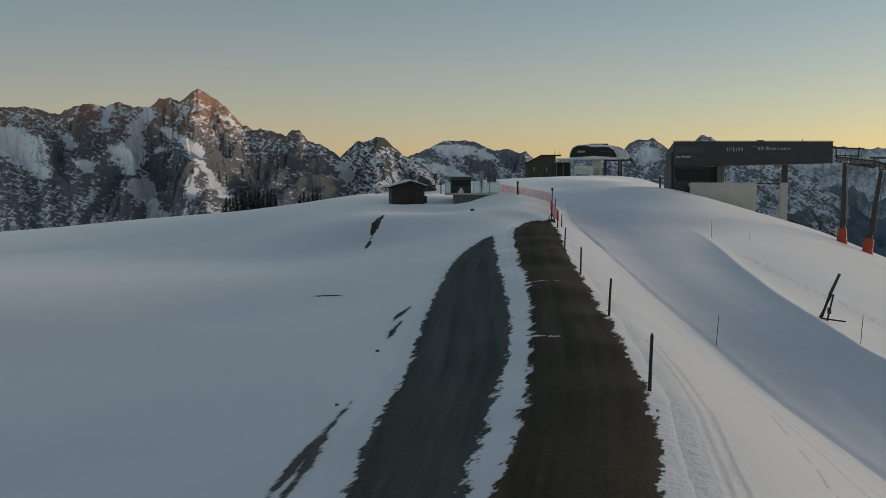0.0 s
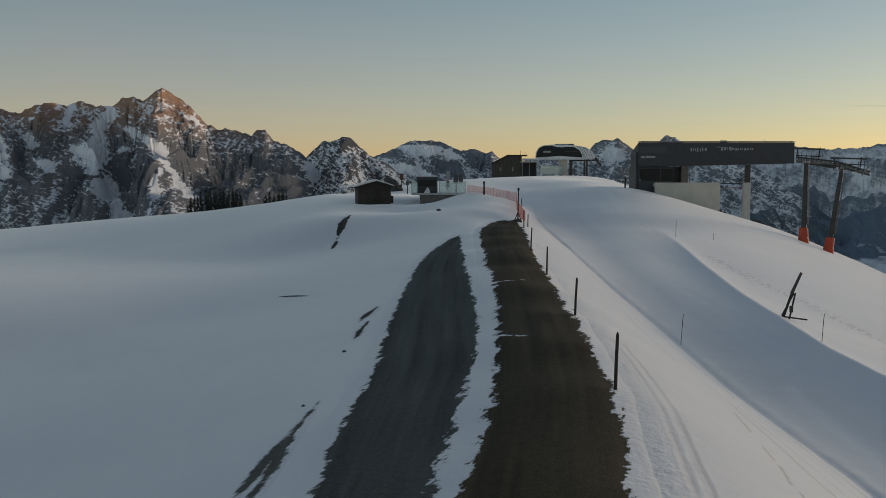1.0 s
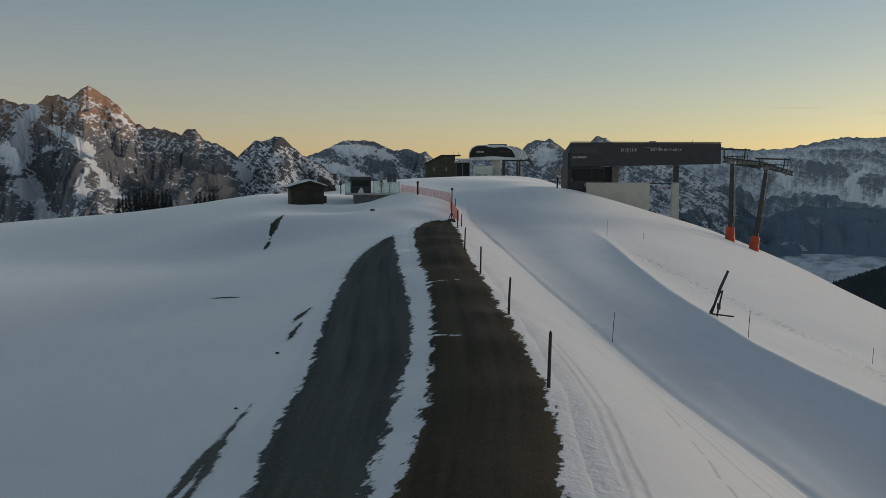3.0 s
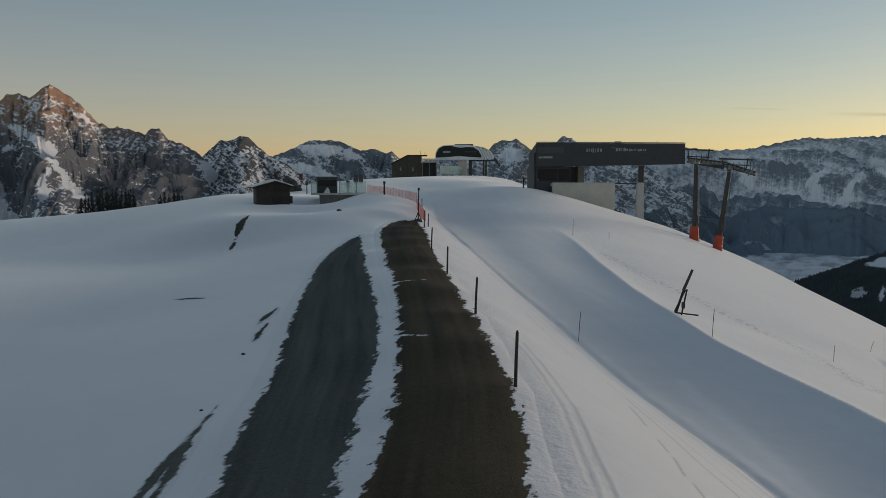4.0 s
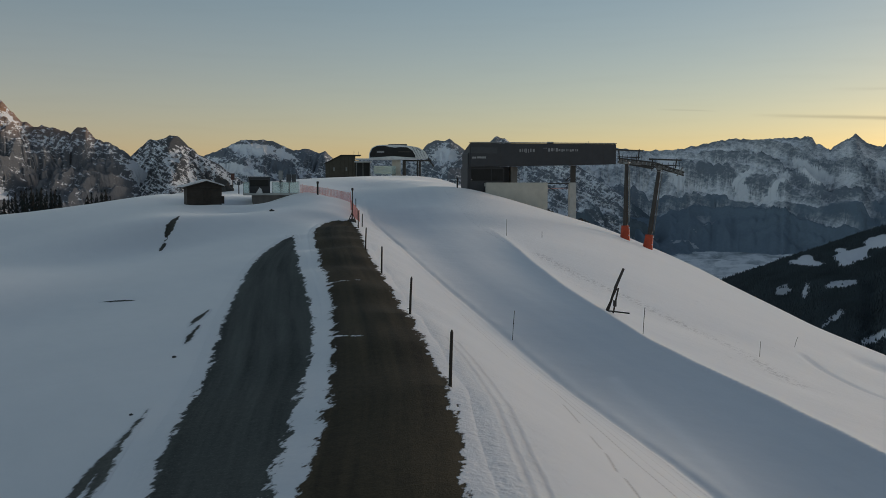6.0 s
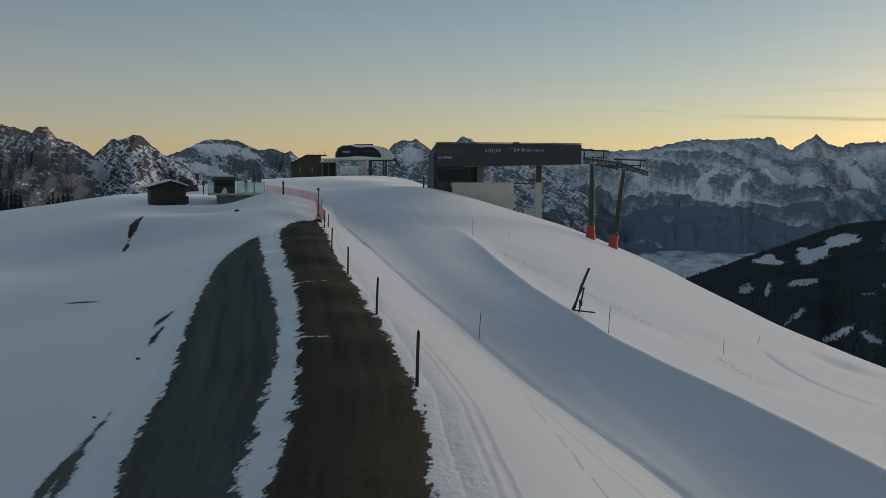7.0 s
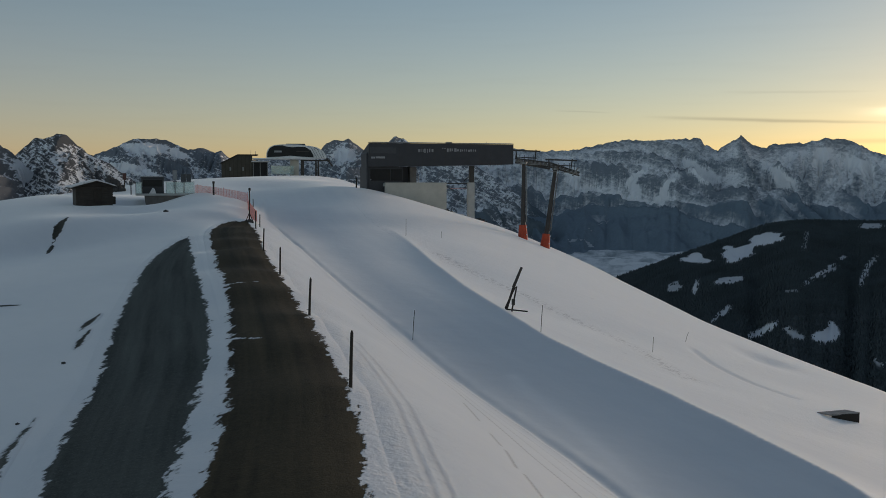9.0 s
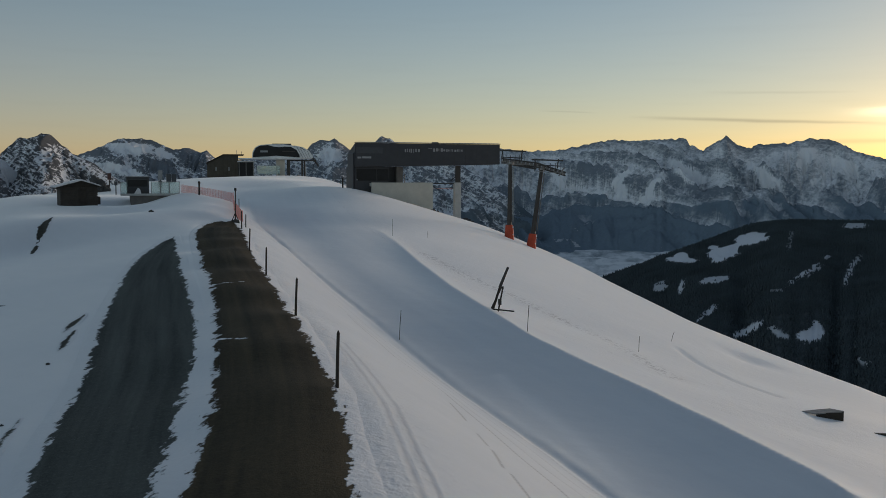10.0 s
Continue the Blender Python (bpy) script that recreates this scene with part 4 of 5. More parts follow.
h_az, h_el = np.degrees(np.arctan2(hv[:, 0], hv[:, 1])), np.degrees(np.arctan2(hv[:, 2] - EYE[2], np.hypot(hv[:, 0], hv[:, 1])))
open_land = np.zeros(len(hv))
wobble = np.clip(1 + 1.2 * fractal(hv[:, 0], hv[:, 1], 30.0, 4), 0.65, 2.2)
for ca, ce, la, lb, turn, full in CLEARINGS:
    k, q = math.cos(radians(turn)), math.sin(radians(turn))
    da, de = h_az - ca, h_el - ce
    inner = 1.0 - 0.5 * wobble * (np.abs((da * k + de * q) / la) ** 2.5 + np.abs((-da * q + de * k) / lb) ** 2.5)
    open_land = np.maximum(open_land, full * smooth(0.35, 0.55, inner))
HILL.data.attributes.new("clear", "FLOAT", "POINT").data.foreach_set("value", open_land)

# ================= builders =================
def spot(bearing, ahead, across):
    """Plan coordinates of a place so far ahead and across, seen from the mast along a bearing."""
    b = radians(bearing)
    return (ahead * math.sin(b) + across * math.cos(b), ahead * math.cos(b) - across * math.sin(b))


def part(name, bm, mat, parent=None, label=""):
    me = bpy.data.meshes.new(name)
    bmesh.ops.recalc_face_normals(bm, faces=bm.faces)
    bm.to_mesh(me)
    bm.free()
    me.materials.append(mat)
    ob = new(name, me)
    ob.parent = parent
    return tagged(ob, label) if label else ob


def empty(name, x, y, z, rz=0.0):
    ob = new(name)
    ob.empty_display_size = 0.3
    ob.matrix_basis = pose(x, y, z, 0, 0, rz)
    return ob


def boxes(*dims, bevel=0.0):
    """Boxes given as (x0, x1, y0, y1, z0, z1), worn at the edges."""
    bm = bmesh.new()
    for x0, x1, y0, y1, z0, z1 in dims:
        v = [bm.verts.new((x, y, z)) for z in (z0, z1) for y in (y0, y1) for x in (x0, x1)]
        for f in ((0, 2, 3, 1), (4, 5, 7, 6), (0, 1, 5, 4), (1, 3, 7, 5), (3, 2, 6, 7), (2, 0, 4, 6)):
            bm.faces.new([v[i] for i in f])
    if bevel:
        bmesh.ops.bevel(bm, geom=bm.edges[:], offset=bevel, segments=2, affect="EDGES", profile=0.6)
    return bm


def rod(bm, p0, p1, r0, r1=None, n=8, cap=True):
    r1 = r0 if r1 is None else r1
    a, b = Vector(p0), Vector(p1)
    q = (b - a).to_track_quat("Z", "Y")
    ring = [[bm.verts.new(c + q @ Vector((r * math.cos(2 * math.pi * i / n), r * math.sin(2 * math.pi * i / n), 0))) for i in range(n)] for c, r in ((a, r0), (b, r1))]
    for i in range(n):
        bm.faces.new((ring[0][i], ring[0][(i + 1) % n], ring[1][(i + 1) % n], ring[1][i]))
    if cap:
        bm.faces.new(ring[0][::-1])
        bm.faces.new(ring[1])
    return bm


def beam(bm, p0, p1, w, h):
    """A square bar from p0 to p1."""
    a, b = Vector(p0), Vector(p1)
    d = (b - a).normalized()
    s = d.cross(Vector((0, 0, 1)))
    s = (s if s.length > 1e-3 else Vector((1, 0, 0))).normalized()
    u = s.cross(d).normalized()
    rings = [[bm.verts.new(c + s * (i * w / 2) + u * (j * h / 2)) for i, j in ((-1, -1), (1, -1), (1, 1), (-1, 1))] for c in (a, b)]
    for i in range(4):
        bm.faces.new((rings[0][i], rings[0][(i + 1) % 4], rings[1][(i + 1) % 4], rings[1][i]))
    bm.faces.new(rings[0][::-1])
    bm.faces.new(rings[1])
    return bm


def slab(outline, y0, y1, bevel=0.0):
    """An outline in x and z, drawn out from y0 to y1."""
    bm = bmesh.new()
    a = [bm.verts.new((x, y0, z)) for x, z in outline]
    b = [bm.verts.new((x, y1, z)) for x, z in outline]
    bm.faces.new(a)
    bm.faces.new(b[::-1])
    for i in range(len(a)):
        k = (i + 1) % len(a)
        bm.faces.new((a[i], b[i], b[k], a[k]))
    if bevel:
        bmesh.ops.bevel(bm, geom=bm.edges[:], offset=bevel, segments=2, affect="EDGES")
    return bm


def lumps(bm, strength, scale, seed=0.0):
    for v in bm.verts:
        v.co += noise.noise_vector(v.co / scale + Vector((seed, seed, 0))) * strength
    return bm


WET_CONCRETE = plain("wet_concrete", (0.16, 0.145, 0.13), 0.85, 0, 1.2, 0.3)
STEEL = plain("galvanised_steel", (0.24, 0.24, 0.23), 0.55, 0.7, 2.0, 0.25)
DARK_STEEL = plain("dark_steel", (0.055, 0.05, 0.045), 0.6, 0.4, 2.0, 0.3)
ORANGE_PAD = plain("orange_pad", (0.45, 0.062, 0.022), 0.7, 0, 1.5, 0.25, 0.02)
PALE_WALL = plain("pale_concrete", (0.52, 0.49, 0.42), 0.85, 0, 0.8, 0.14)
BROWN_CLAD = plain("brown_cladding", (0.072, 0.062, 0.044), 0.8, 0, 1.2, 0.3)
SHELL = plain("pale_shell", (0.70, 0.71, 0.70), 0.5, 0.1, 0.9, 0.2)
STAKE_WOOD = plain("stake_wood", (0.030, 0.024, 0.018), 0.85, 0, 4.0, 0.4)
NET_RED = plain("red_net", (0.74, 0.36, 0.32), 0.8, 0, 3.0, 0.25)
BAMBOO = plain("dark_cane", (0.06, 0.05, 0.04), 0.7, 0, 4.0, 0.3)
SIGN_DARK = plain("sign_dark", (0.05, 0.055, 0.06), 0.5, 0, 3.0, 0.2)
SIGN_GREY = plain("sign_grey", (0.26, 0.27, 0.27), 0.5, 0, 3.0, 0.2)
SIGN_PALE = plain("sign_pale", (0.72, 0.73, 0.73), 0.5, 0, 3.0, 0.2)
LETTER = plain("pale_letter", (0.30, 0.30, 0.30), 0.6, 0, 6.0, 0.35)
PLANK = plain("grey_plank", (0.32, 0.30, 0.28), 0.85, 0, 3.0, 0.35)
ROCK = plain("grey_rock", (0.06, 0.058, 0.055), 0.9, 0, 3.0, 0.4, 0.03)
NEEDLE = plain("spruce_needles", (0.014, 0.019, 0.016), 0.9, 0, 2.0, 0.4)
# lighter and bluer than the near needles: haze of distance in the colour
FOREST = plain("hazy_conifers", (0.046, 0.060, 0.066), 0.95, 0, 0.02, 0.35, 0.1)
BARK = plain("spruce_bark", (0.05, 0.038, 0.03), 0.9, 0, 4.0, 0.3)


def glass_material(name, tint):
    m, n, l, p = material(name)
    p.inputs["Base Color"].default_value = (*tint, 1)
    p.inputs["Roughness"].default_value = 0.08
    p.inputs["Transmission Weight"].default_value = 0.75
    p.inputs["IOR"].default_value = 1.3
    v = coords(n, l)
    l.new(ramp(n, l, noise_tex(n, l, v, 1.3, 3), [(0.3, (0.05,) * 3), (0.7, (0.22,) * 3)]), p.inputs["Roughness"])
    return m


GLASS = glass_material("railing_glass", (0.72, 0.85, 0.82))
DARK_GLASS = plain("dark_glass", (0.014, 0.016, 0.018), 0.3, 0, 0.8, 0.4, 0.001)
DARK_GLASS.node_tree.nodes["Principled BSDF"].inputs["Specular IOR Level"].default_value = 0.2


# ================= hut, platform and signs in the hollow =================
def hut():
    x, y = spot(0, 107.0, -4.05)
    h = empty("wooden_hut", x, y, gz(x, y) - 0.15, 10)
    wall = part("wall_body", boxes((-1.75, 1.75, -1.5, 1.5, 0, 2.15), bevel=0.03), DARK_WOOD, h)
    for i in range(9):
        b = boxes((-1.80, 1.80, -1.56, -1.5, 0.05 + i * 0.235, 0.255 + i * 0.235), bevel=0.02)
        part("log", b, DARK_WOOD, wall)
    part("gable", slab([(-1.75, 2.15), (1.75, 2.15), (0.2, 2.72)], -1.5, 1.5), DARK_WOOD, h)
    part("roof", slab([(-2.25, 2.02), (0.2, 2.74), (2.15, 2.12), (2.15, 2.02), (0.2, 2.62), (-2.25, 1.92)], -2.0, 1.9, 0.01), STAKE_WOOD, h, "dark overhanging plank roof")
    snow = slab([(-2.25, 2.03), (-1.2, 2.36), (0.2, 2.76), (1.3, 2.42), (2.15, 2.13), (2.1, 2.27), (1.2, 2.58), (0.2, 2.90), (-1.2, 2.50), (-2.2, 2.16)], -1.95, 1.85, 0.04)
    part("snow_cap", snow, SNOW, h, "thin white snow cover")
    part("stone_base", lumps(boxes((-1.6, 0.9, -1.62, 1.4, -0.9, 0.02), bevel=0.05), 0.05, 0.6), ROCK, h)
    part("annex", boxes((1.75, 2.15, -1.0, 1.0, 0.3, 1.1), bevel=0.03), DARK_WOOD, h, "low woodpile against the wall")
    part("door", boxes((-0.1, 0.7, -1.62, -1.565, 0.1, 1.85), bevel=0.01), STAKE_WOOD, h)
    return tagged(h, "small dark log hut with snow on its roof", "hut")


hut()


def platform():
    x, y = spot(0, 110.0, 0.22)
    p = empty("viewing_platform", x, y, 0.0, 0)
    part("retaining_wall", slab([(1.15, 1.5), (6.0, 1.5), (6.0, 4.1), (0.95, 4.1)], 0.3, 4.2, 0.03), WET_CONCRETE, p, "weathered concrete wall sunk into snow")
    part("deck", boxes((0.0, 6.2, 0.0, 4.4, 4.1, 4.32), bevel=0.02), CONCRETE, p)
    for i, (a, b) in enumerate(((0.02, 0.7), (3.2, 4.1), (4.14, 5.05), (5.09, 6.1))):
        part("glass_panel", boxes((a, b, 0.05, 0.075, 4.32, 5.55)), GLASS, p, "greenish glass railing pane")
    for a in (0.0, 3.15, 4.12, 5.07, 6.12):
        part("railing_post", boxes((a, a + 0.05, 0.03, 0.09, 4.3, 5.6), bevel=0.005), STEEL, p)
    part("handrail", rod(bmesh.new(), (3.15, 0.06, 5.6), (6.17, 0.06, 5.6), 0.025), STEEL, p)
    return tagged(p, "concrete viewing platform with glass railing", "platform")


platform()


def kiosk():
    x, y = spot(0, 111.2, 0.85)
    k = empty("kiosk", x, y, 4.32, 0)
    part("body", boxes((0, 2.35, 0, 2.2, 0, 1.72), bevel=0.03), DARK_PANEL, k)
    part("roof", boxes((-0.08, 2.43, -0.1, 2.3, 1.72, 1.84), bevel=0.02), SIGN_DARK, k)
    part("snow_cap", lumps(boxes((-0.05, 2.4, -0.05, 2.25, 1.842, 1.9), bevel=0.02), 0.02, 0.5), SNOW, k)
    part("window", boxes((0.15, 2.2, -0.02, -0.004, 0.75, 1.5)), DARK_GLASS, k)
    part("window_frame", boxes((0.1, 0.15, -0.03, -0.003, 0.7, 1.55), (2.2, 2.25, -0.03, -0.003, 0.7, 1.55), (0.15, 2.2, -0.03, -0.003, 0.7, 0.75), (0.15, 2.2, -0.03, -0.003, 1.5, 1.55)), SIGN_DARK, k)
    return tagged(k, "dark box-like kiosk standing on the platform", "kiosk")


kiosk()


def easel():
    x, y = spot(0, 110.7, 2.0)
    e = empty("folding_sign", x, y, 4.32, 5)
    part("board", slab([(-0.38, 0.0), (0.36, 0.0), (0.24, 0.48), (0.02, 0.66)], -0.05, -0.02), SIGN_PALE, e)
    part("back_leg", boxes((-0.05, 0.05, 0.25, 0.3, 0, 0.52), bevel=0.005), STEEL, e)
    part("brace", beam(bmesh.new(), (0, -0.02, 0.5), (0, 0.27, 0.5), 0.04, 0.04), STEEL, e)
    return tagged(e, "pale triangular folding sign on the platform", "sign")


easel()


def sign(bearing, ahead, across, top, w, h, mat, label, post_mat, gap=0.0, rz=0.0):
    x, y = spot(bearing, ahead, across)
    z = gz(x, y)
    post_h = top - z
    s = empty("signpost", x, y, z, rz)
    part("post", rod(bmesh.new(), (0, 0, -0.3), (0, 0, post_h), 0.07, 0.06), post_mat, s)
    board = part("board", boxes((-w / 2, w / 2, -0.12, -0.075, post_h - h + gap, post_h + gap), bevel=0.01), mat, s)
    for fx in (-w / 2 - 0.03, w / 2 + 0.002):
        part("side_rail", boxes((fx, fx + 0.028, -0.125, -0.07, post_h - h + gap, post_h + gap)), STEEL, board)
    return tagged(s, label, "sign")


tall = sign(0, 128, 5.05, 7.05, 0.48, 1.2, SIGN_GREY, "grey information panel above a dark board", STAKE_WOOD)
part("lower_board", boxes((-0.24, 0.24, -0.12, -0.075, 4.75 - tall.location.z, 5.72 - tall.location.z), bevel=0.01), SIGN_DARK, tall, "dark lower board")
two = sign(0, 126, 6.0, 6.55, 0.58, 1.05, SIGN_DARK, "dark double notice board on a post", STAKE_WOOD)
part("board", boxes((0.36, 0.90, -0.12, -0.075, 5.5 - two.location.z, 6.55 - two.location.z), bevel=0.01), SIGN_DARK, two)
sign(0, 130, -0.28, 5.65, 0.36, 0.5, SIGN_DARK, "small dark notice on a thin post", STAKE_WOOD)
sign(0, 150, -1.2, 6.85, 0.5, 0.95, plain("rust_board", (0.10, 0.045, 0.035), 0.8), "rust-brown board on a short post", STAKE_WOOD)


def rock(x, y, size, name="rock", label="dark bare rock poking out of snow", tall=0.7):
    bm = bmesh.new()
    bmesh.ops.create_icosphere(bm, subdivisions=3, radius=size)
    for v in bm.verts:
        v.co.z *= tall
        v.co += v.co.normalized() * noise.fractal(v.co / size * 1.4 + Vector((x, y, 0)), 1, 2, 4) * size * 0.45
    ob = part(name, bm, ROCK)
    ob.matrix_basis = pose(x, y, gz(x, y) + size * 0.15, 0, 0, x * 40)
    return tagged(ob, label, "rock")


rock(2.72, 91.0, 0.22)
rock(-2.33, 34.2, 0.07)
rock(-2.9, 26.2, 0.05)
for across, size, tall in ((-3.0, 0.75, 2.9), (-2.35, 0.8, 2.0), (-1.7, 0.7, 1.1)):
    rock(*spot(0, 140, across), size, "rock_outcrop", "dark rocky outcrop behind the hut", tall)


# ================= stakes, canes and net along the track =================
STAKES = [(5.19, 24.15, 1.46, 0.05), (6.13, 35.7, 1.41, 0.07), (7.03, 49.5, 1.40, 0.03), (7.58, 60.5, 1.39, 0.06), (9.1, 77.1, 1.40, 0.0),
          (10.28, 84.2, 1.10, 0.02), (11.66, 100.8, 1.08, 0.0)]
for sx, sy, sh, tip in STAKES:
    st = empty("wooden_stake", sx, sy, gz(sx, sy))
    b = rod(bmesh.new(), (0, 0, -0.4), (tip * 0.5, 0, sh * 0.5), 0.048, 0.044, 10)
    rod(b, (tip * 0.5, 0, sh * 0.5), (tip, 0, sh - 0.04), 0.044, 0.041, 10)
    part("shaft", b, STAKE_WOOD, st)
    part("tip", rod(bmesh.new(), (tip, 0, sh - 0.04), (tip, 0, sh + 0.03), 0.041, 0.016, 10), STAKE_WOOD, st)
    part("nail", rod(bmesh.new(), (tip * 0.15 + 0.04, 0, 0.22), (tip * 0.15 - 0.10, 0, 0.24), 0.012, 0.012, 6), DARK_STEEL, st)
    tagged(st, "dark round wooden stake at the edge of the dirt track", "stake", "stakes along the track")

CANES = [(13.69, 48.3, 1.57, 0.12, 0.0), (20.36, 46.98, 1.4, 0.1, 0.0), (24.4, 88.24, 1.59, 0.02, 0.0), (29.43, 51.13, 0.94, 0.06, 0.0), (37.35, 60.38, 0.68, 0.22, -0.1), (28.44, 89.96, 0.6, 0.0, 0.0)]
for cx, cy, ch, dx, dy in CANES:
    c = empty("marker_cane", cx, cy, gz(cx, cy))
    pale = cx > 24
    part("lower_cane", rod(bmesh.new(), (0, 0, -0.3), (dx * 0.55, dy * 0.55, ch * 0.55), 0.016, 0.015, 6), PLANK if pale else BAMBOO, c)
    part("upper_cane", rod(bmesh.new(), (dx * 0.55, dy * 0.55, ch * 0.55), (dx, dy, ch), 0.018, 0.014, 6), PLANK if pale else STAKE_WOOD, c)
    tagged(c, "thin pale marker cane stuck in the snow" if pale else "thin dark marker cane stuck in the snow", "marker", "marker canes")


def fence():
    f = empty("safety_fence", 0, 0, 0)
    # top line: across, ahead, height
    top = [(10.3, 86.4, 2.98), (10.55, 95.0, 3.75), (11.28, 102.4, 4.42), (10.44, 104.4, 4.66), (9.37, 105.4, 4.85), (7.85, 106.6, 5.10), (6.39, 109.1, 5.28)]
    a = np.array(top)
    run = np.concatenate([[0], np.cumsum(np.hypot(np.diff(a[:, 0]), np.diff(a[:, 1])))])
    at = lambda s: np.array([np.interp(s, run, a[:, k]) for k in range(3)])
    bm = bmesh.new()
    cell = 0.2
    n = int(run[-1] / cell)
    cols = [at(i * cell) for i in range(n + 1)]
    lows = [gz(p[0], p[1]) + 0.05 for p in cols]
    for i in range(n + 1):
        p = cols[i]
        beam(bm, (p[0], p[1], lows[i]), (p[0], p[1], p[2]), 0.03, 0.012)
        if i < n:
            q = cols[i + 1]
            for j in range(12):
                k = j / 11
                sag = 0.05 * math.sin(math.pi * ((i * cell) % 4.0) / 4.0)
                beam(bm, (p[0], p[1], lows[i] + (p[2] - lows[i]) * k - sag * k), (q[0], q[1], lows[i + 1] + (q[2] - lows[i + 1]) * k - sag * k), 0.012, 0.03)
    part("net", bm, NET_RED, f, "red safety netting with square mesh")
    s = 0.0
    while s <= run[-1] + 0.01:
        p = at(s)
        part("post", rod(bmesh.new(), (p[0], p[1], gz(p[0], p[1]) - 0.3), (p[0], p[1], p[2] + 0.12), 0.025, 0.022), NET_RED, f)
        s += 4.0
    return tagged(f, "red net safety fence on thin posts", "fence")


fence()


def tall_pole():
    x, y = 9.54, 85.42
    p = empty("net_pole", x, y, gz(x, y))
    part("shaft", rod(bmesh.new(), (0, 0, -0.3), (0.05, 0, 2.75), 0.06, 0.045), STAKE_WOOD, p)
    part("cap", rod(bmesh.new(), (0.05, 0, 2.72), (0.05, 0, 2.95), 0.11, 0.09), STAKE_WOOD, p)
    for foot, head in ((-0.40, 0.82), (0.42, 0.75)):
        part("stay", rod(bmesh.new(), (foot, 0.1, -0.2), (0.02, 0, head), 0.04, 0.035), STAKE_WOOD, p)
    part("mound", lumps(slab([(-0.4, -0.2), (0.4, -0.2), (0.22, 0.14), (0.02, 0.3), (-0.2, 0.16)], -0.3, 0.3, 0.05), 0.06, 0.4), ROCK, p, "dark earth heaped round its foot")
    return tagged(p, "tall dark pole at the fence corner", "pole")


tall_pole()
gp = empty("gate_post", *spot(0, 105.6, 8.1), 0)
gp.location.z = gz(gp.location.x, gp.location.y)
part("shaft", rod(bmesh.new(), (0, 0, -0.3), (0, 0, 1.25), 0.10, 0.09), STAKE_WOOD, gp)
part("head", rod(bmesh.new(), (0, 0, 1.22), (0, 0, 1.45), 0.15, 0.11), STAKE_WOOD, gp)
tagged(gp, "thick dark post standing in the net fence", "post")


# ================= lance, hatch and plank on the slope =================
def lance():
    x, y = 20.98, 53.75
    f = empty("snow_lance_frame", x, y, gz(x, y))
    bm = rod(bmesh.new(), (0.0, 0, -0.3), (0.52, -0.15, 1.45), 0.075, 0.07, 10)
    part("main_pole", bm, STAKE_WOOD, f)
    part("upper_sleeve", rod(bmesh.new(), (0.47, -0.14, 1.3), (0.93, -0.3, 2.5), 0.095, 0.075, 10), DARK_STEEL, f, "thicker dark steel sleeve")
    part("brace", rod(bmesh.new(), (0.30, -0.28, -0.2), (0.66, -0.2, 1.35), 0.05, 0.05, 8), STAKE_WOOD, f)
    part("clamp", boxes((0.34, 0.5, -0.36, -0.18, 0.26, 0.62), bevel=0.02), DARK_STEEL, f)
    part("back_leg", rod(bmesh.new(), (0.15, 0.7, -0.3), (0.6, -0.1, 1.3), 0.05, 0.045, 8), STAKE_WOOD, f)
    part("foot_plank", beam(bmesh.new(), (-0.1, -0.25, 0.03), (1.0, -1.1, -0.05), 0.12, 0.07), STAKE_WOOD, f, "dark plank lying in snow")
    return tagged(f, "dark leaning pole frame with a brace", "snow lance")


lance()


def plate(corners, thick):
    """A flat board through four corners, with thickness below."""
    bm = bmesh.new()
    top = [bm.verts.new(c) for c in corners]
    low = [bm.verts.new((c[0], c[1], c[2] - thick)) for c in corners]
    bm.faces.new(top)
    bm.faces.new(low[::-1])
    for i in range(4):
        bm.faces.new((top[i], low[i], low[(i + 1) % 4], top[(i + 1) % 4]))
    return bm


def hatch():
    x, y = 31.05, 35.55
    h = empty("timber_hatch", x, y, gz(x, y), -41)
    a, b, c, d = Vector((-1.8, 0.6, 0.24)), Vector((-0.62, 1.1, 0.36)), Vector((0.02, 0.45, 0.43)), Vector((-1.2, -0.15, 0.34))
    lid = part("lid", plate((d, c, b, a), 0.04), PLANK, h, "grey weathered plank lid")
    for i in range(4):
        k0, k1 = i / 4 + 0.01, (i + 1) / 4 - 0.01
        up = Vector((0, 0, 0.014))
        part("plank", plate([d.lerp(a, k0) + up, c.lerp(b, k0) + up, c.lerp(b, k1) + up, d.lerp(a, k1) + up], 0.012), PLANK, lid)
    wall = bmesh.new()
    beam(wall, (-1.15, -0.08, -0.1), (-0.03, 0.42, -0.08), 0.05, 0.92)
    part("front", wall, STAKE_WOOD, h)
    post = bmesh.new()
    beam(post, (-0.03, 0.43, -0.3), (-0.03, 0.43, 0.40), 0.07, 0.07)
    part("corner_post", post, STAKE_WOOD, h)
    return tagged(h, "low timber hatch half buried in the slope", "hatch")


hatch()
pk = part("plank", lumps(boxes((-0.5, 0.5, -0.12, 0.12, 0.0, 0.08), bevel=0.02), 0.03, 0.3), STAKE_WOOD)
pk.matrix_basis = pose(31.79, 34.0, gz(31.79, 34.0) - 0.01, 0, 0, -30)
tagged(pk, "dark plank lying in the snow", "plank")


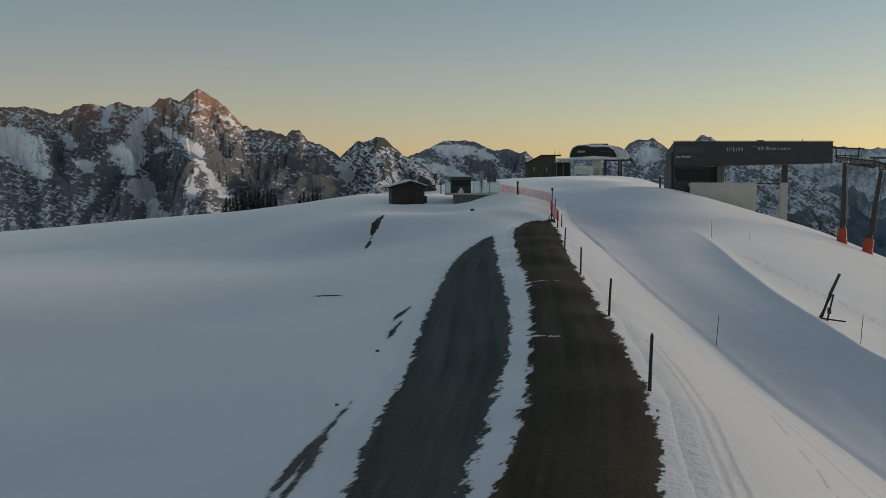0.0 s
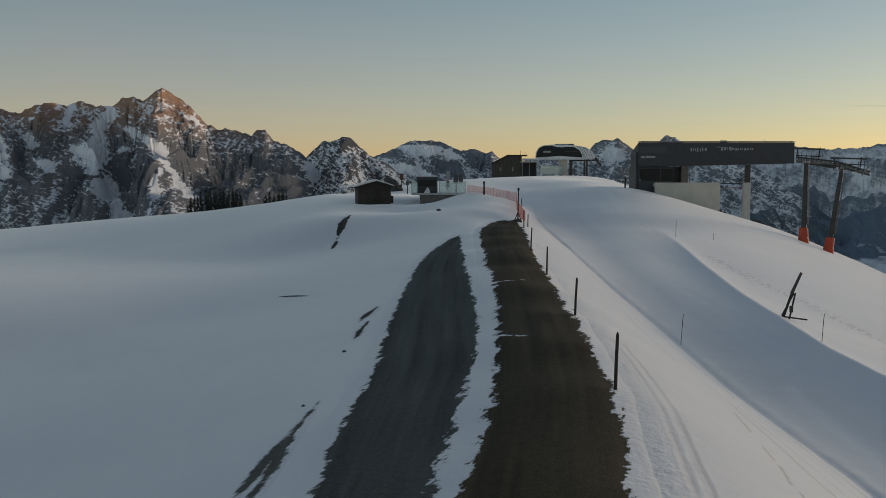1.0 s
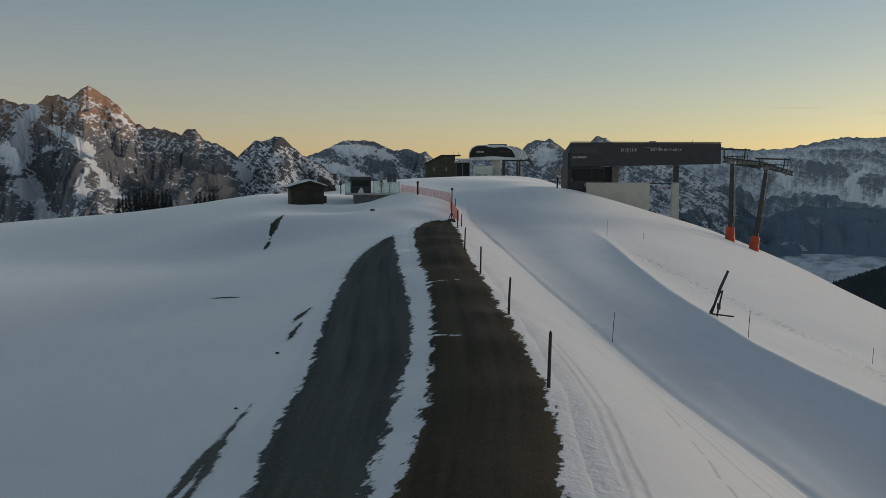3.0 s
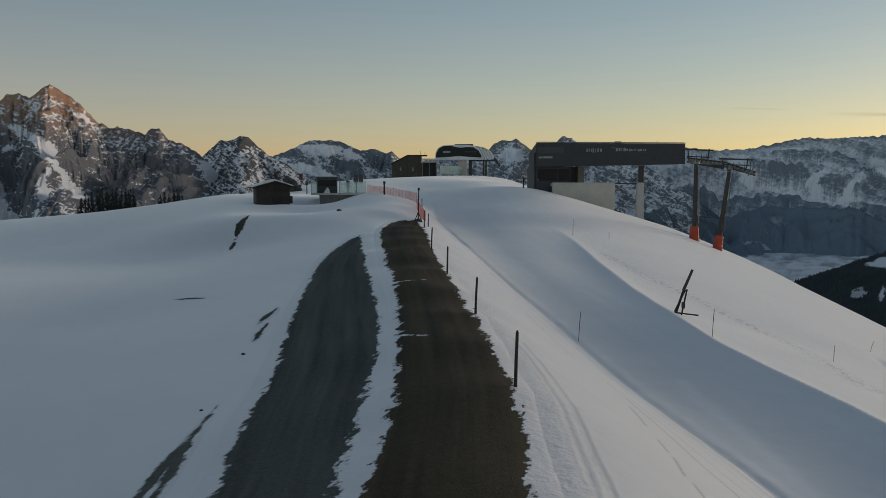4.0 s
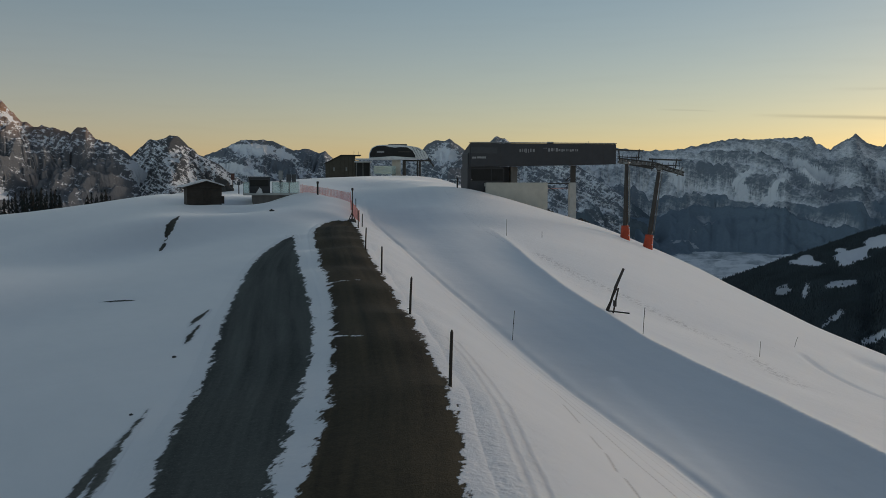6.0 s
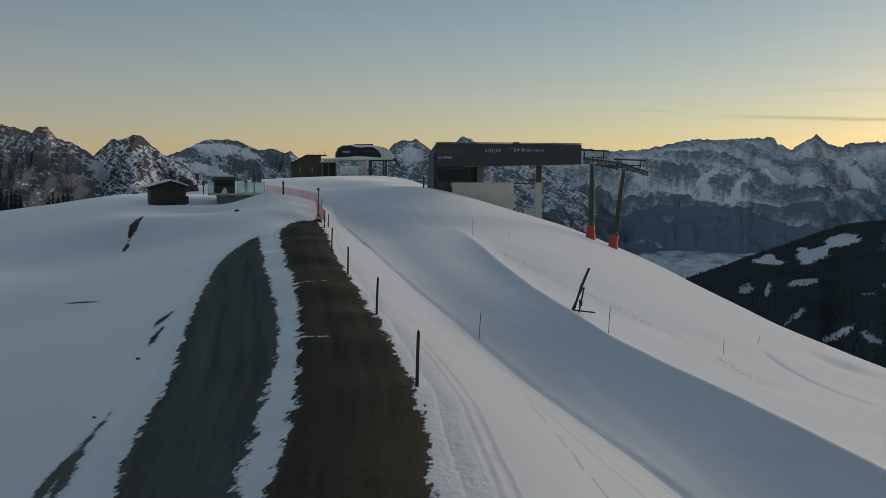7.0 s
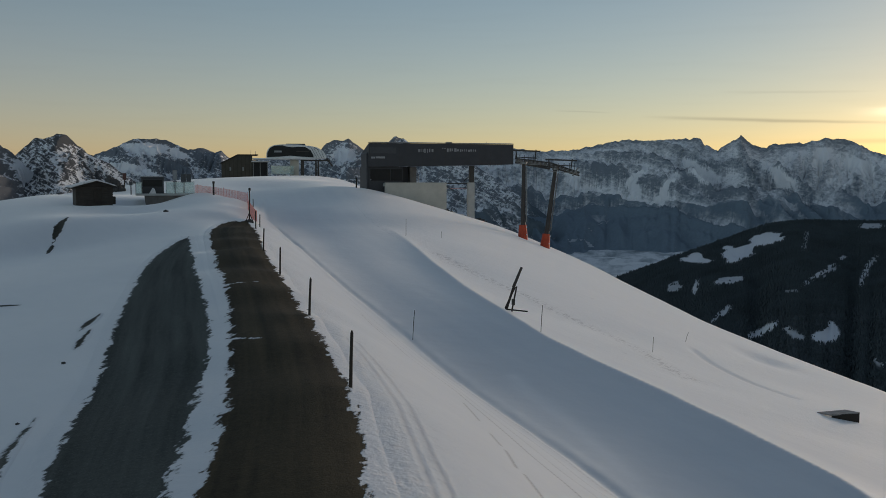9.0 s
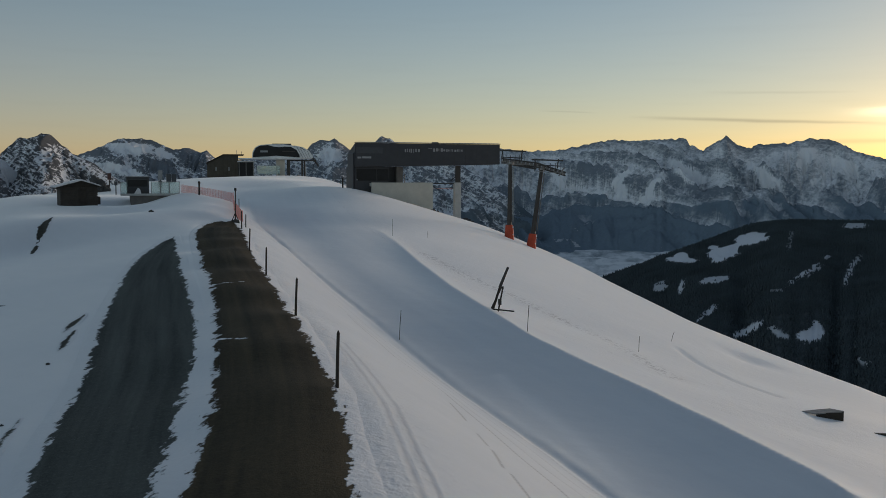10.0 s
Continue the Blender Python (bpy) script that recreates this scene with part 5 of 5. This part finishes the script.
# ================= large lift station =================
def big_station():
    x, y = spot(18.44, 130.0, -11.70)
    s = empty("gondola_station", x, y, 0.0, -0.44)
    s.scale = (1.049, 1, 1)
    bm = bmesh.new()
    ring = [[bm.verts.new(c) for c in ((0, y, lo), (19.7, y, lo + 0.45), (19.7, y, hi), (0, y, hi))] for y, lo, hi in ((0.0, 7.57, 10.79), (4.0, 7.57, 9.7))]
    bm.faces.new(ring[0])
    bm.faces.new(ring[1][::-1])
    for i in range(4):
        bm.faces.new((ring[0][i], ring[1][i], ring[1][(i + 1) % 4], ring[0][(i + 1) % 4]))
    bmesh.ops.bevel(bm, geom=bm.edges[:], offset=0.05, segments=2, affect="EDGES")
    part("roof_box", bm, DARK_PANEL, s, "long dark panel-clad roof box")
    part("roof_rim", slab([(-0.06, 10.80), (19.76, 10.80), (19.76, 10.88), (-0.06, 10.88)], -0.08, 0.12), SIGN_DARK, s)
    part("snow_strip", lumps(slab([(0.3, 10.88), (19.5, 10.88), (19.5, 10.935), (0.3, 10.935)], -0.04, 0.1), 0.015, 0.7), SNOW, s, "thin snow lying on the roof edge")
    for i in range(12):
        a = 0.9 + i * 1.55
        part("panel_joint", boxes((a, a + 0.03, -0.012, -0.002, 7.75, 10.6)), DARK_STEEL, s)
    part("left_wing", slab([(-0.2, 3.4), (-0.01, 3.4), (-0.01, 9.55), (-0.2, 9.35)], 0.5, 3.8), DARK_PANEL, s, "dark side wing")
    cab = part("control_room", boxes((0.05, 4.6, 0.6, 5.8, 4.0, 7.6), bevel=0.02), DARK_PANEL, s)
    part("window", boxes((0.3, 2.9, 0.57, 0.598, 5.75, 7.3)), DARK_GLASS, cab)
    part("window", boxes((3.0, 4.5, 0.57, 0.598, 5.75, 7.3)), DARK_GLASS, cab)
    part("lamp", boxes((0.28, 0.42, 0.5, 0.56, 5.8, 5.95), bevel=0.01), LETTER, cab)
    part("rear_panel", boxes((4.6, 6.0, 2.2, 2.4, 4.0, 7.62)), DARK_PANEL, s, "dark clad wall panel")
    part("pillar", boxes((5.75, 6.62, 1.2, 2.4, 4.0, 7.64), bevel=0.03), WET_CONCRETE, s, "grey-brown concrete pillar")
    part("pipe", rod(bmesh.new(), (6.85, 1.3, 4.0), (6.85, 1.3, 6.6), 0.05), STEEL, s)
    part("front_wall", slab([(2.0, 0.0), (10.18, -2.0), (10.18, 5.5), (2.0, 5.5)], -0.6, -0.2, 0.02), PALE_WALL, s, "pale concrete front wall")
    part("floor", boxes((2.0, 10.18, -0.2, 6.0, 5.0, 5.4)), CONCRETE, s)
    part("drain_cover", boxes((1.3, 2.0, -0.9, -0.3, 3.7, 4.15), bevel=0.03), STAKE_WOOD, s)
    part("walkway", boxes((10.18, 13.7, 1.0, 2.2, 5.28, 5.42), bevel=0.01), DARK_STEEL, s)
    for zz, m in ((4.75, NET_RED), (4.95, DARK_STEEL)):
        part("cable_tray", beam(bmesh.new(), (10.2, 1.0, zz), (13.6, 1.6, zz - 0.15), 0.05, 0.06), m, s)
    part("brace", beam(bmesh.new(), (10.2, 0.8, 5.1), (11.7, 1.2, 4.4), 0.08, 0.08), DARK_STEEL, s)
    col = part("column", boxes((13.55, 14.45, 0.6, 1.3, -2.0, 5.5), bevel=0.04), CONCRETE, s, "square concrete support column")
    part("column_head", boxes((13.8, 14.4, 0.7, 1.2, 5.5, 7.8), bevel=0.02), DARK_STEEL, col)
    part("gusset", beam(bmesh.new(), (13.2, 1.4, 5.7), (14.1, 1.4, 6.5), 0.1, 0.12), DARK_STEEL, col)
    part("roof_hatch", boxes((10.37, 11.16, 0.15, 0.6, 10.7, 11.02), bevel=0.03), DARK_STEEL, s)
    part("aerial", rod(bmesh.new(), (16.0, 0.3, 10.6), (16.0, 0.3, 11.15), 0.03), STEEL, s)
    part("name_plate", boxes((0.15, 3.6, -0.03, -0.004, 9.4, 10.2)), SIGN_DARK, s)
    part("small_lettering", boxes((0.3, 0.8, -0.03, -0.004, 8.7, 8.95), (0.9, 2.1, -0.03, -0.004, 8.72, 8.98)), LETTER, s, "pale illegible lettering")
    rnd = random.Random(4)
    for u0, u1, zt, size in ((6.55, 8.6, 10.09, 0.6), (9.75, 10.2, 10.2, 0.12), (10.4, 11.5, 10.17, 0.5), (11.55, 14.4, 10.05, 0.36)):
        u = u0
        while u < u1:
            w, k = rnd.choice((0.09, 0.17, 0.24, 0.3)), rnd.uniform(0.75, 1.0)
            part("letter_bar", boxes((u, u + w, -0.03, -0.004, zt - size * k, zt - size * rnd.uniform(0.0, 0.15))), LETTER, s)
            u += w + rnd.uniform(0.08, 0.2)
    return tagged(s, "long dark gondola station on a pale concrete wall", "lift station")


big_station()


def pylon(top, foot, label):
    """A leaning tubular support with an orange pad round its foot."""
    f, t = Vector(foot), Vector(top)
    p = empty("lift_pylon", *f)
    d = t - f
    part("tube", rod(bmesh.new(), d * -0.05, d, 0.32, 0.22, 16), DARK_STEEL, p)
    n = d.normalized()
    part("ladder", beam(bmesh.new(), n * 2.0 + Vector((0.42, -0.1, 0)), d + Vector((0.34, -0.1, -0.5)), 0.12, 0.06), STEEL, p)
    b = rod(bmesh.new(), n * -0.6, n * 1.6, 0.64, 0.46, 14)
    part("pad", lumps(b, 0.05, 0.6), ORANGE_PAD, p, "orange foam impact pad")
    for k in (0.45, 1.35):
        c = n * k + Vector((0.22, -0.62, 0))
        part("reflector", boxes((c.x - 0.05, c.x + 0.05, c.y - 0.03, c.y + 0.03, c.z - 0.09, c.z + 0.09), bevel=0.01), SIGN_PALE, p, "small pale reflector")
    part("collar", rod(bmesh.new(), d * 0.985, d * 1.01, 0.4, 0.4, 16), STEEL, p)
    return tagged(p, label, "pylon", "lift pylons")


def station_spot(across, ahead):
    return spot(18.44, ahead, across)


f1 = (*station_spot(8.12, 118.7), 0)
f2 = (*station_spot(10.78, 118.4), 0)
f1, f2 = (*f1[:2], gz(*f1[:2])), (*f2[:2], gz(*f2[:2]))
t1 = (*station_spot(8.22, 119.2), 7.85)
t2 = (*station_spot(12.05, 119.0), 7.15)
pylon(t1, f1, "dark steel lift pylon with an orange foot pad")
pylon(t2, f2, "leaning steel lift pylon with an orange foot pad")


def sheave_train():
    """Guide beams with rows of wheels from the station's end over both pylons."""
    g = empty("sheave_assembly", t1[0], t1[1], 0)
    P = lambda across, ahead, z: Vector((*station_spot(across, ahead), z)) - Vector((t1[0], t1[1], 0))
    a, b, c = P(7.75, 128.0, 8.15), P(11.6, 120.0, 7.4), P(14.6, 116.5, 6.35)
    for name, off in (("lower_beam", 0.0), ("upper_beam", 0.5)):
        bm = beam(bmesh.new(), a + Vector((0, 0, off)), b + Vector((0, 0, off)), 0.22, 0.16)
        beam(bm, b + Vector((0, 0, off)), c + Vector((0, 0, off * 0.7)), 0.22, 0.16)
        part(name, bm, DARK_STEEL, g)
    for seg, (p, q, n) in enumerate(((a, b, 9), (b, c, 7))):
        for i in range(n):
            k = p.lerp(q, (i + 0.5) / n)
            bm = rod(bmesh.new(), k + Vector((0, -0.18, 0.25)), k + Vector((0, -0.06, 0.25)), 0.24, 0.24, 14)
            part("wheel", bm, STEEL, g)
        for i in range(n):
            part("lattice", beam(bmesh.new(), p.lerp(q, i / n), p.lerp(q, (i + 0.5) / n) + Vector((0, 0, 0.5)), 0.07, 0.07), STEEL, g)
    for across, ahead, zl, zh, w in ((8.7, 122.5, 8.25, 9.6, 1.4), (12.6, 118.5, 7.2, 8.35, 1.6)):
        bm = bmesh.new()
        for dx in (-w, w):
            beam(bm, P(across + dx * 0.8, ahead, zl), P(across + dx * 0.9, ahead, zh), 0.14, 0.14)
        beam(bm, P(across - w * 1.15, ahead, zh - 0.05), P(across + w * 1.25, ahead, zh - 0.2), 0.16, 0.18)
        beam(bm, P(across - w, ahead, zl + 0.45), P(across + w, ahead, zl + 0.3), 0.1, 0.12)
        part("service_frame", bm, DARK_STEEL, g)
        part("catwalk", beam(bmesh.new(), P(across - w, ahead - 0.8, zl - 0.3), P(across + w, ahead - 0.8, zl - 0.55), 0.7, 0.06), STEEL, g)
        for i in range(6):
            k = -w + 2 * w * i / 5
            part("guard_bar", beam(bmesh.new(), P(across + k, ahead - 1.1, zl - 0.35), P(across + k, ahead - 1.1, zl + 0.65), 0.05, 0.05), DARK_STEEL, g)
    part("end_link", beam(bmesh.new(), P(7.75, 128.5, 8.1), P(11.4, 120, 7.2), 0.18, 0.2), DARK_STEEL, g)
    part("end_arm", beam(bmesh.new(), P(13.9, 117, 6.3), P(14.5, 116.5, 7.3), 0.12, 0.12), STEEL, g)
    return tagged(g, "grey steel sheave trains on the lift pylons", "lift machinery")


sheave_train()
for across, ahead, size in ((-1.3, 128.9, 0.34), (-0.8, 128.6, 0.26), (3.0, 129.2, 0.34), (3.5, 128.9, 0.28), (3.9, 128.6, 0.2)):
    rock(*spot(18.44, ahead, across), size, "rock", "dark bare rock at the foot of the station")
bx, by = 27.7, 124.3
bp = empty("barrier_post", bx, by, gz(bx, by))
part("shaft", rod(bmesh.new(), (0, 0, -0.3), (0, 0, 1.25), 0.11, 0.10, 10), STAKE_WOOD, bp)
part("cap", rod(bmesh.new(), (0, 0, 1.25), (0, 0, 1.32), 0.12, 0.06, 10), STAKE_WOOD, bp)
tagged(bp, "thick dark post beside the station", "post")


# ================= small lift station on the summit =================
def small_station():
    x, y = spot(9.5, 186.0, 0.0)
    s = empty("chairlift_station", x, y, 0.0, -9.5)
    # outline of the hood, rounded at its front end
    hood = [(-6.9, 10.02), (-6.85, 11.1), (-6.35, 12.02), (-5.45, 12.5), (-3.9, 12.62), (-1.0, 12.6), (0.6, 12.45), (1.65, 11.75), (2.1, 10.75), (2.15, 10.02)]
    part("hood", slab(hood, 0.0, 5.0, 0.1), SHELL, s, "pale rounded machine hood")
    pane = [(-6.75, 10.2), (-6.68, 11.04), (-6.22, 11.92), (-5.4, 12.36), (-3.9, 12.45), (-3.0, 12.2), (-1.94, 12.08), (-0.88, 12.2), (0.37, 12.15), (1.37, 11.54), (1.87, 10.64), (1.92, 10.2), (-1.0, 10.38), (-2.46, 10.5), (-4.0, 10.36)]
    part("glazing", slab(pane, -0.06, -0.005), DARK_GLASS, s, "dark curved glazing band")
    part("lettering", boxes((-5.4, -4.0, -0.09, -0.065, 11.1, 11.45)), LETTER, s)
    part("lettering", boxes((-1.3, 1.1, -0.09, -0.065, 11.2, 11.38)), DARK_STEEL, s)
    part("end_shell", slab([(2.15, 10.02), (2.1, 10.8), (1.65, 11.8), (0.75, 12.45), (2.5, 12.12), (3.75, 11.4), (4.3, 10.5), (4.38, 10.02)], 0.1, 4.8, 0.06), SHELL, s, "pale ribbed end shell")
    for i in range(4):
        part("rib", beam(bmesh.new(), (2.55 + i * 0.45, 0.05, 10.1), (1.35 + i * 0.66, 0.05, 12.2 - i * 0.27), 0.06, 0.05), SIGN_DARK, s)
    part("roof_ridge", boxes((-3.2, 0.36, 0.6, 3.5, 12.56, 12.78), bevel=0.05), SIGN_DARK, s)
    part("canopy", boxes((-9.4, 2.2, -1.2, 5.0, 9.78, 10.0), bevel=0.05), SHELL, s, "thin pale canopy slab")
    part("canopy_edge", slab([(-5.2, 9.98), (-3.4, 10.3), (-2.4, 10.42), (-1.2, 10.3), (1.0, 9.98)], -1.3, -1.16), SHELL, s)
    part("base_block", boxes((-2.5, -0.9, 0.6, 3.0, 6.2, 9.78), bevel=0.05), PALE_WALL, s, "pale concrete base block")
    for a, w in ((-0.5, 0.62), (2.2, 0.32), (2.65, 0.35)):
        part("leg", boxes((a, a + w, 1.0, 1.8, 6.0, 9.8), bevel=0.04), DARK_STEEL, s)
    part("beam", boxes((-0.5, 5.0, 1.1, 1.7, 9.5, 9.8), bevel=0.03), DARK_STEEL, s)
    part("hatch_line", beam(bmesh.new(), (2.0, 0.02, 12.1), (3.0, 0.02, 11.5), 0.08, 0.1), SIGN_DARK, s)
    part("lock_arm", beam(bmesh.new(), (4.2, 1.2, 10.3), (5.5, 1.2, 8.5), 0.3, 0.3), DARK_STEEL, s)
    part("glass_screen", boxes((-6.0, -1.8, -0.5, -0.45, 7.0, 8.6)), GLASS, s)
    part("turnstile", boxes((-2.2, -1.8, -0.4, 0.0, 6.4, 8.0), bevel=0.02), STEEL, s)
    return tagged(s, "small chairlift station with a rounded glazed hood", "lift station")


small_station()


def lodge():
    x, y = spot(0, 190.0, 16.1)
    h = empty("brown_lodge", x, y, 0.0, -5)
    part("wall_body", slab([(0, 5.8), (5.8, 5.8), (5.8, 10.7), (3.1, 10.68), (0, 9.1)], 0, 6, 0.03), BROWN_CLAD, h)
    part("roof", slab([(-0.2, 9.05), (3.05, 10.7), (6.9, 10.7), (6.9, 10.84), (3.0, 10.84), (-0.2, 9.2)], -0.3, 6.3), STAKE_WOOD, h)
    for i in range(7):
        part("board_joint", boxes((0.7 + i * 0.75, 0.74 + i * 0.75, -0.02, -0.003, 5.9, 9.2 + min(i * 0.36, 1.3))), STAKE_WOOD, h)
    for a in (1.5, 3.9):
        part("window", boxes((a, a + 0.3, -0.03, -0.005, 7.7, 8.4)), STEEL, h)
    part("roof_vent", rod(bmesh.new(), (5.6, 2, 10.8), (5.6, 2, 11.7), 0.04), STEEL, h)
    part("roof_vent", rod(bmesh.new(), (6.5, 2, 10.8), (6.5, 2, 11.5), 0.04), STEEL, h)
    part("porch", boxes((5.82, 8.7, -0.2, 5, 6.2, 9.35), bevel=0.03), DARK_GLASS, h, "dark glazed porch")
    part("porch_roof", boxes((5.6, 9.0, -0.4, 5.2, 9.35, 9.58), bevel=0.02), SHELL, h)
    for a in (5.9, 7.2, 8.55):
        part("mullion", boxes((a, a + 0.12, -0.24, -0.205, 6.2, 9.35)), STEEL, h)
    return tagged(h, "brown clad lodge with a sloping roof", "lodge")


lodge()


# ================= bare patches in the snow =================
def bare_patch(spine, widths, label, core=(0, 0), mat=None):
    p = np.array(spine)
    n = 60
    q = np.linspace(0, 1, n)
    k = np.linspace(0, 1, len(p))
    cx, cy = np.interp(q, k, p[:, 0]), np.interp(q, k, p[:, 1])
    w = np.interp(q, np.linspace(0, 1, len(widths)), widths)
    u = np.linspace(-1, 1, 25)
    d = np.array([p[-1, 0] - p[0, 0], p[-1, 1] - p[0, 1]])
    nx, ny = d[1] / np.hypot(*d), -d[0] / np.hypot(*d)
    m = w.max() * 0.5 + 0.45
    x = cx[:, None] + nx * u[None, :] * m
    y = cy[:, None] + ny * u[None, :] * m
    taper = np.sin(np.pi * np.clip((q - 0.04) / 0.92, 0, 1)) ** 0.45
    e = 0.5 * (w * taper)[:, None] - np.abs(u)[None, :] * m
    c = np.interp(q, np.linspace(0, 1, len(core)), core)[:, None]
    off_core = np.abs(np.abs(u)[None, :] * m + 0.05 * np.sin(q * 11.0 + 1.0)[:, None]) - 0.5 * c
    e = np.where(c > 0.02, np.minimum(e, off_core), e)
    z = ground_z(x, y) + 0.014 - 0.05 * smooth(-0.06, -0.2, e)
    ob = mesh_object("bare_patch", np.stack([x, y, z], -1).reshape(-1, 3).tolist(), grid_faces(n, 25), mat or PATCH_MAT)
    ob.data.attributes.new("edge", "FLOAT", "POINT").data.foreach_set("value", (e - 0.03).ravel())
    ob.data.attributes.new("across", "FLOAT", "POINT").data.foreach_set("value", (x * 1.0).ravel())
    return tagged(ob, label, "bare ground", kind="structure")


PATCH_MAT = lane_material("wet_turf", (0.035, 0.034, 0.026), (0.10, 0.095, 0.075), (0.05, 0.05, 0.04), 14, 0.3)
DRY_MAT = lane_material("bleached_turf", (0.06, 0.062, 0.052), (0.17, 0.17, 0.145), (0.10, 0.10, 0.085), 14, 0.34)
bare_patch([(-5.35, 90.4), (-5.95, 86.4), (-6.35, 83.6)], [0.35, 0.75, 0.45], "thawed strip of dark turf")
bare_patch([(-6.25, 83.6), (-6.45, 80.4)], [0.4, 0.5], "thawed strip of dark turf")
bare_patch([(-7.5, 54.2), (-6.45, 53.7), (-5.4, 53.0)], [0.34, 0.5, 0.34], "thin thawed line of dark turf")
bare_patch([(-1.45, 44.2), (-1.85, 41.9), (-2.15, 40.1)], [0.3, 0.42, 0.3], "thawed strip of dark turf")
bare_patch([(-1.70, 40.3), (-1.93, 38.4), (-2.1, 36.6)], [0.28, 0.38, 0.28], "thawed strip of dark turf")
bare_patch([(-2.50, 26.6), (-2.80, 23.0), (-3.02, 21.3), (-3.14, 19.6), (-3.3, 17.8), (-3.4, 13)], [0.3, 0.44, 0.56, 0.6, 0.6, 0.6], "long thawed strip of dark turf beside the gravel", (0, 0, 0, 0.12, 0.28, 0.36), DRY_MAT)


# ================= trees =================
def spruce(seed, height):
    rnd = random.Random(seed)
    t = empty("spruce", 0, 0, 0)
    part("trunk", rod(bmesh.new(), (0, 0, -0.5), (0, 0, height), 0.22, 0.03, 8), BARK, t)
    bm = bmesh.new()
    z = height * 0.12
    while z < height - 0.2:
        k = 1 - z / height
        reach = 0.15 + 1.9 * k ** 0.9
        for i in range(max(5, int(11 * k) + 4)):
            a = rnd.uniform(0, 6.283)
            ln = reach * rnd.uniform(0.6, 1.1)
            c, s_ = math.cos(a), math.sin(a)
            w = ln * rnd.uniform(0.16, 0.28)
            zz = z + rnd.uniform(-0.2, 0.2)
            tip = bm.verts.new((c * ln, s_ * ln, zz - ln * rnd.uniform(0.45, 0.8)))
            l0 = bm.verts.new((c * ln * 0.45 - s_ * w, s_ * ln * 0.45 + c * w, zz - ln * 0.16))
            r0 = bm.verts.new((c * ln * 0.45 + s_ * w, s_ * ln * 0.45 - c * w, zz - ln * 0.16))
            top = bm.verts.new((c * ln * 0.3, s_ * ln * 0.3, zz + 0.12))
            low = bm.verts.new((c * ln * 0.5, s_ * ln * 0.5, zz - ln * 0.42))
            root = bm.verts.new((0, 0, zz + 0.1))
            for f in ((root, l0, top), (root, top, r0), (top, l0, tip), (top, tip, r0), (l0, low, tip), (low, r0, tip), (root, low, l0), (root, r0, low)):
                bm.faces.new(f)
        z += rnd.uniform(0.28, 0.42)
    part("crown", bm, NEEDLE, t)
    return tagged(t, "dark spruce standing behind the snowy crest", "tree", "spruces behind the crest")


FIRST = [spruce(i, h) for i, h in ((1, 13.0), (2, 11.0), (3, 14.5))]
rnd = random.Random(9)
used, TREES = 0, []
for bearing, top_el in ((-12.6, -0.95), (-12.35, -0.70), (-12.0, -0.62), (-11.7, -0.5), (-11.45, -0.38), (-11.2, -0.34), (-10.95, -0.42), (-10.7, -0.36), (-10.45, -0.5),
                        (-10.2, -0.38), (-9.98, -0.45), (-9.75, -0.85), (-8.35, -0.9), (-8.15, -0.62), (-7.9, -0.72), (-7.65, -0.5), (-7.4, -0.45), (-7.15, -0.8)):
    TREES += [(bearing, top_el), (bearing + rnd.uniform(-0.2, 0.2), top_el - rnd.uniform(0.08, 0.3)), (bearing + rnd.uniform(-0.2, 0.2), top_el - rnd.uniform(0.1, 0.4))]
for bearing, top_el in TREES:
    ahead = rnd.uniform(160, 182)
    x, y = spot(bearing, ahead, 0)
    src = FIRST[used % 3]
    h = (13.0, 11.0, 14.5)[used % 3]
    z = EYE[2] + ahead * math.tan(radians(top_el)) - h
    z = max(z, gz(x, y) - 0.4)
    m = pose(x, y, gz(x, y) - 0.3, 0, 0, rnd.uniform(0, 360))
    scale = (EYE[2] + ahead * math.tan(radians(top_el)) - gz(x, y) + 0.3) / h
    if used < 3:
        src.matrix_basis = m @ Matrix.Scale(scale, 4)
    else:
        c = copy_thing(src, m)
        c.scale = (scale,) * 3
    used += 1


def forest():
    """Conifers by the thousand on the hill across the valley, none in its clearings."""
    co = np.empty(len(HILL.data.vertices) * 3)
    HILL.data.vertices.foreach_get("co", co)
    co = co.reshape(-1, 3)
    clear = np.empty(len(co))
    HILL.data.attributes["clear"].data.foreach_get("value", clear)
    way = np.degrees(np.arctan2(co[:, 0], co[:, 1]))
    ok = np.where((clear < 0.97) & (way > 25.5) & (way < 47) & (co[:, 2] > VALLEY + 15))[0]
    g = np.random.default_rng(5)
    pick = g.choice(ok, 120000)
    pick = pick[g.uniform(0, 1, len(pick)) < (1 - clear[pick]) ** 5]
    c = co[pick] + np.column_stack([g.uniform(-5, 5, len(pick)), g.uniform(-5, 5, len(pick)), np.zeros(len(pick))])
    h, w = g.uniform(1.8, 3.8, len(pick)), g.uniform(1.1, 1.9, len(pick))
    a = g.uniform(0, 6.28, len(pick))
    v = [c + np.column_stack([np.zeros_like(h), np.zeros_like(h), h])]
    for i in range(4):
        v.append(c + np.column_stack([w * np.cos(a + i * 1.571), w * np.sin(a + i * 1.571), np.full_like(h, -1.0)]))
    verts = np.stack(v, 1).reshape(-1, 3)
    base = np.arange(len(pick)) * 5
    faces = np.concatenate([np.stack([base, base + 1 + i, base + 1 + (i + 1) % 4], -1) for i in range(4)])
    ob = mesh_object("forest", verts.tolist(), faces.tolist(), FOREST, False)
    return tagged(ob, "dense dark conifer forest on the far hill", "forest", kind="stuff")


forest()
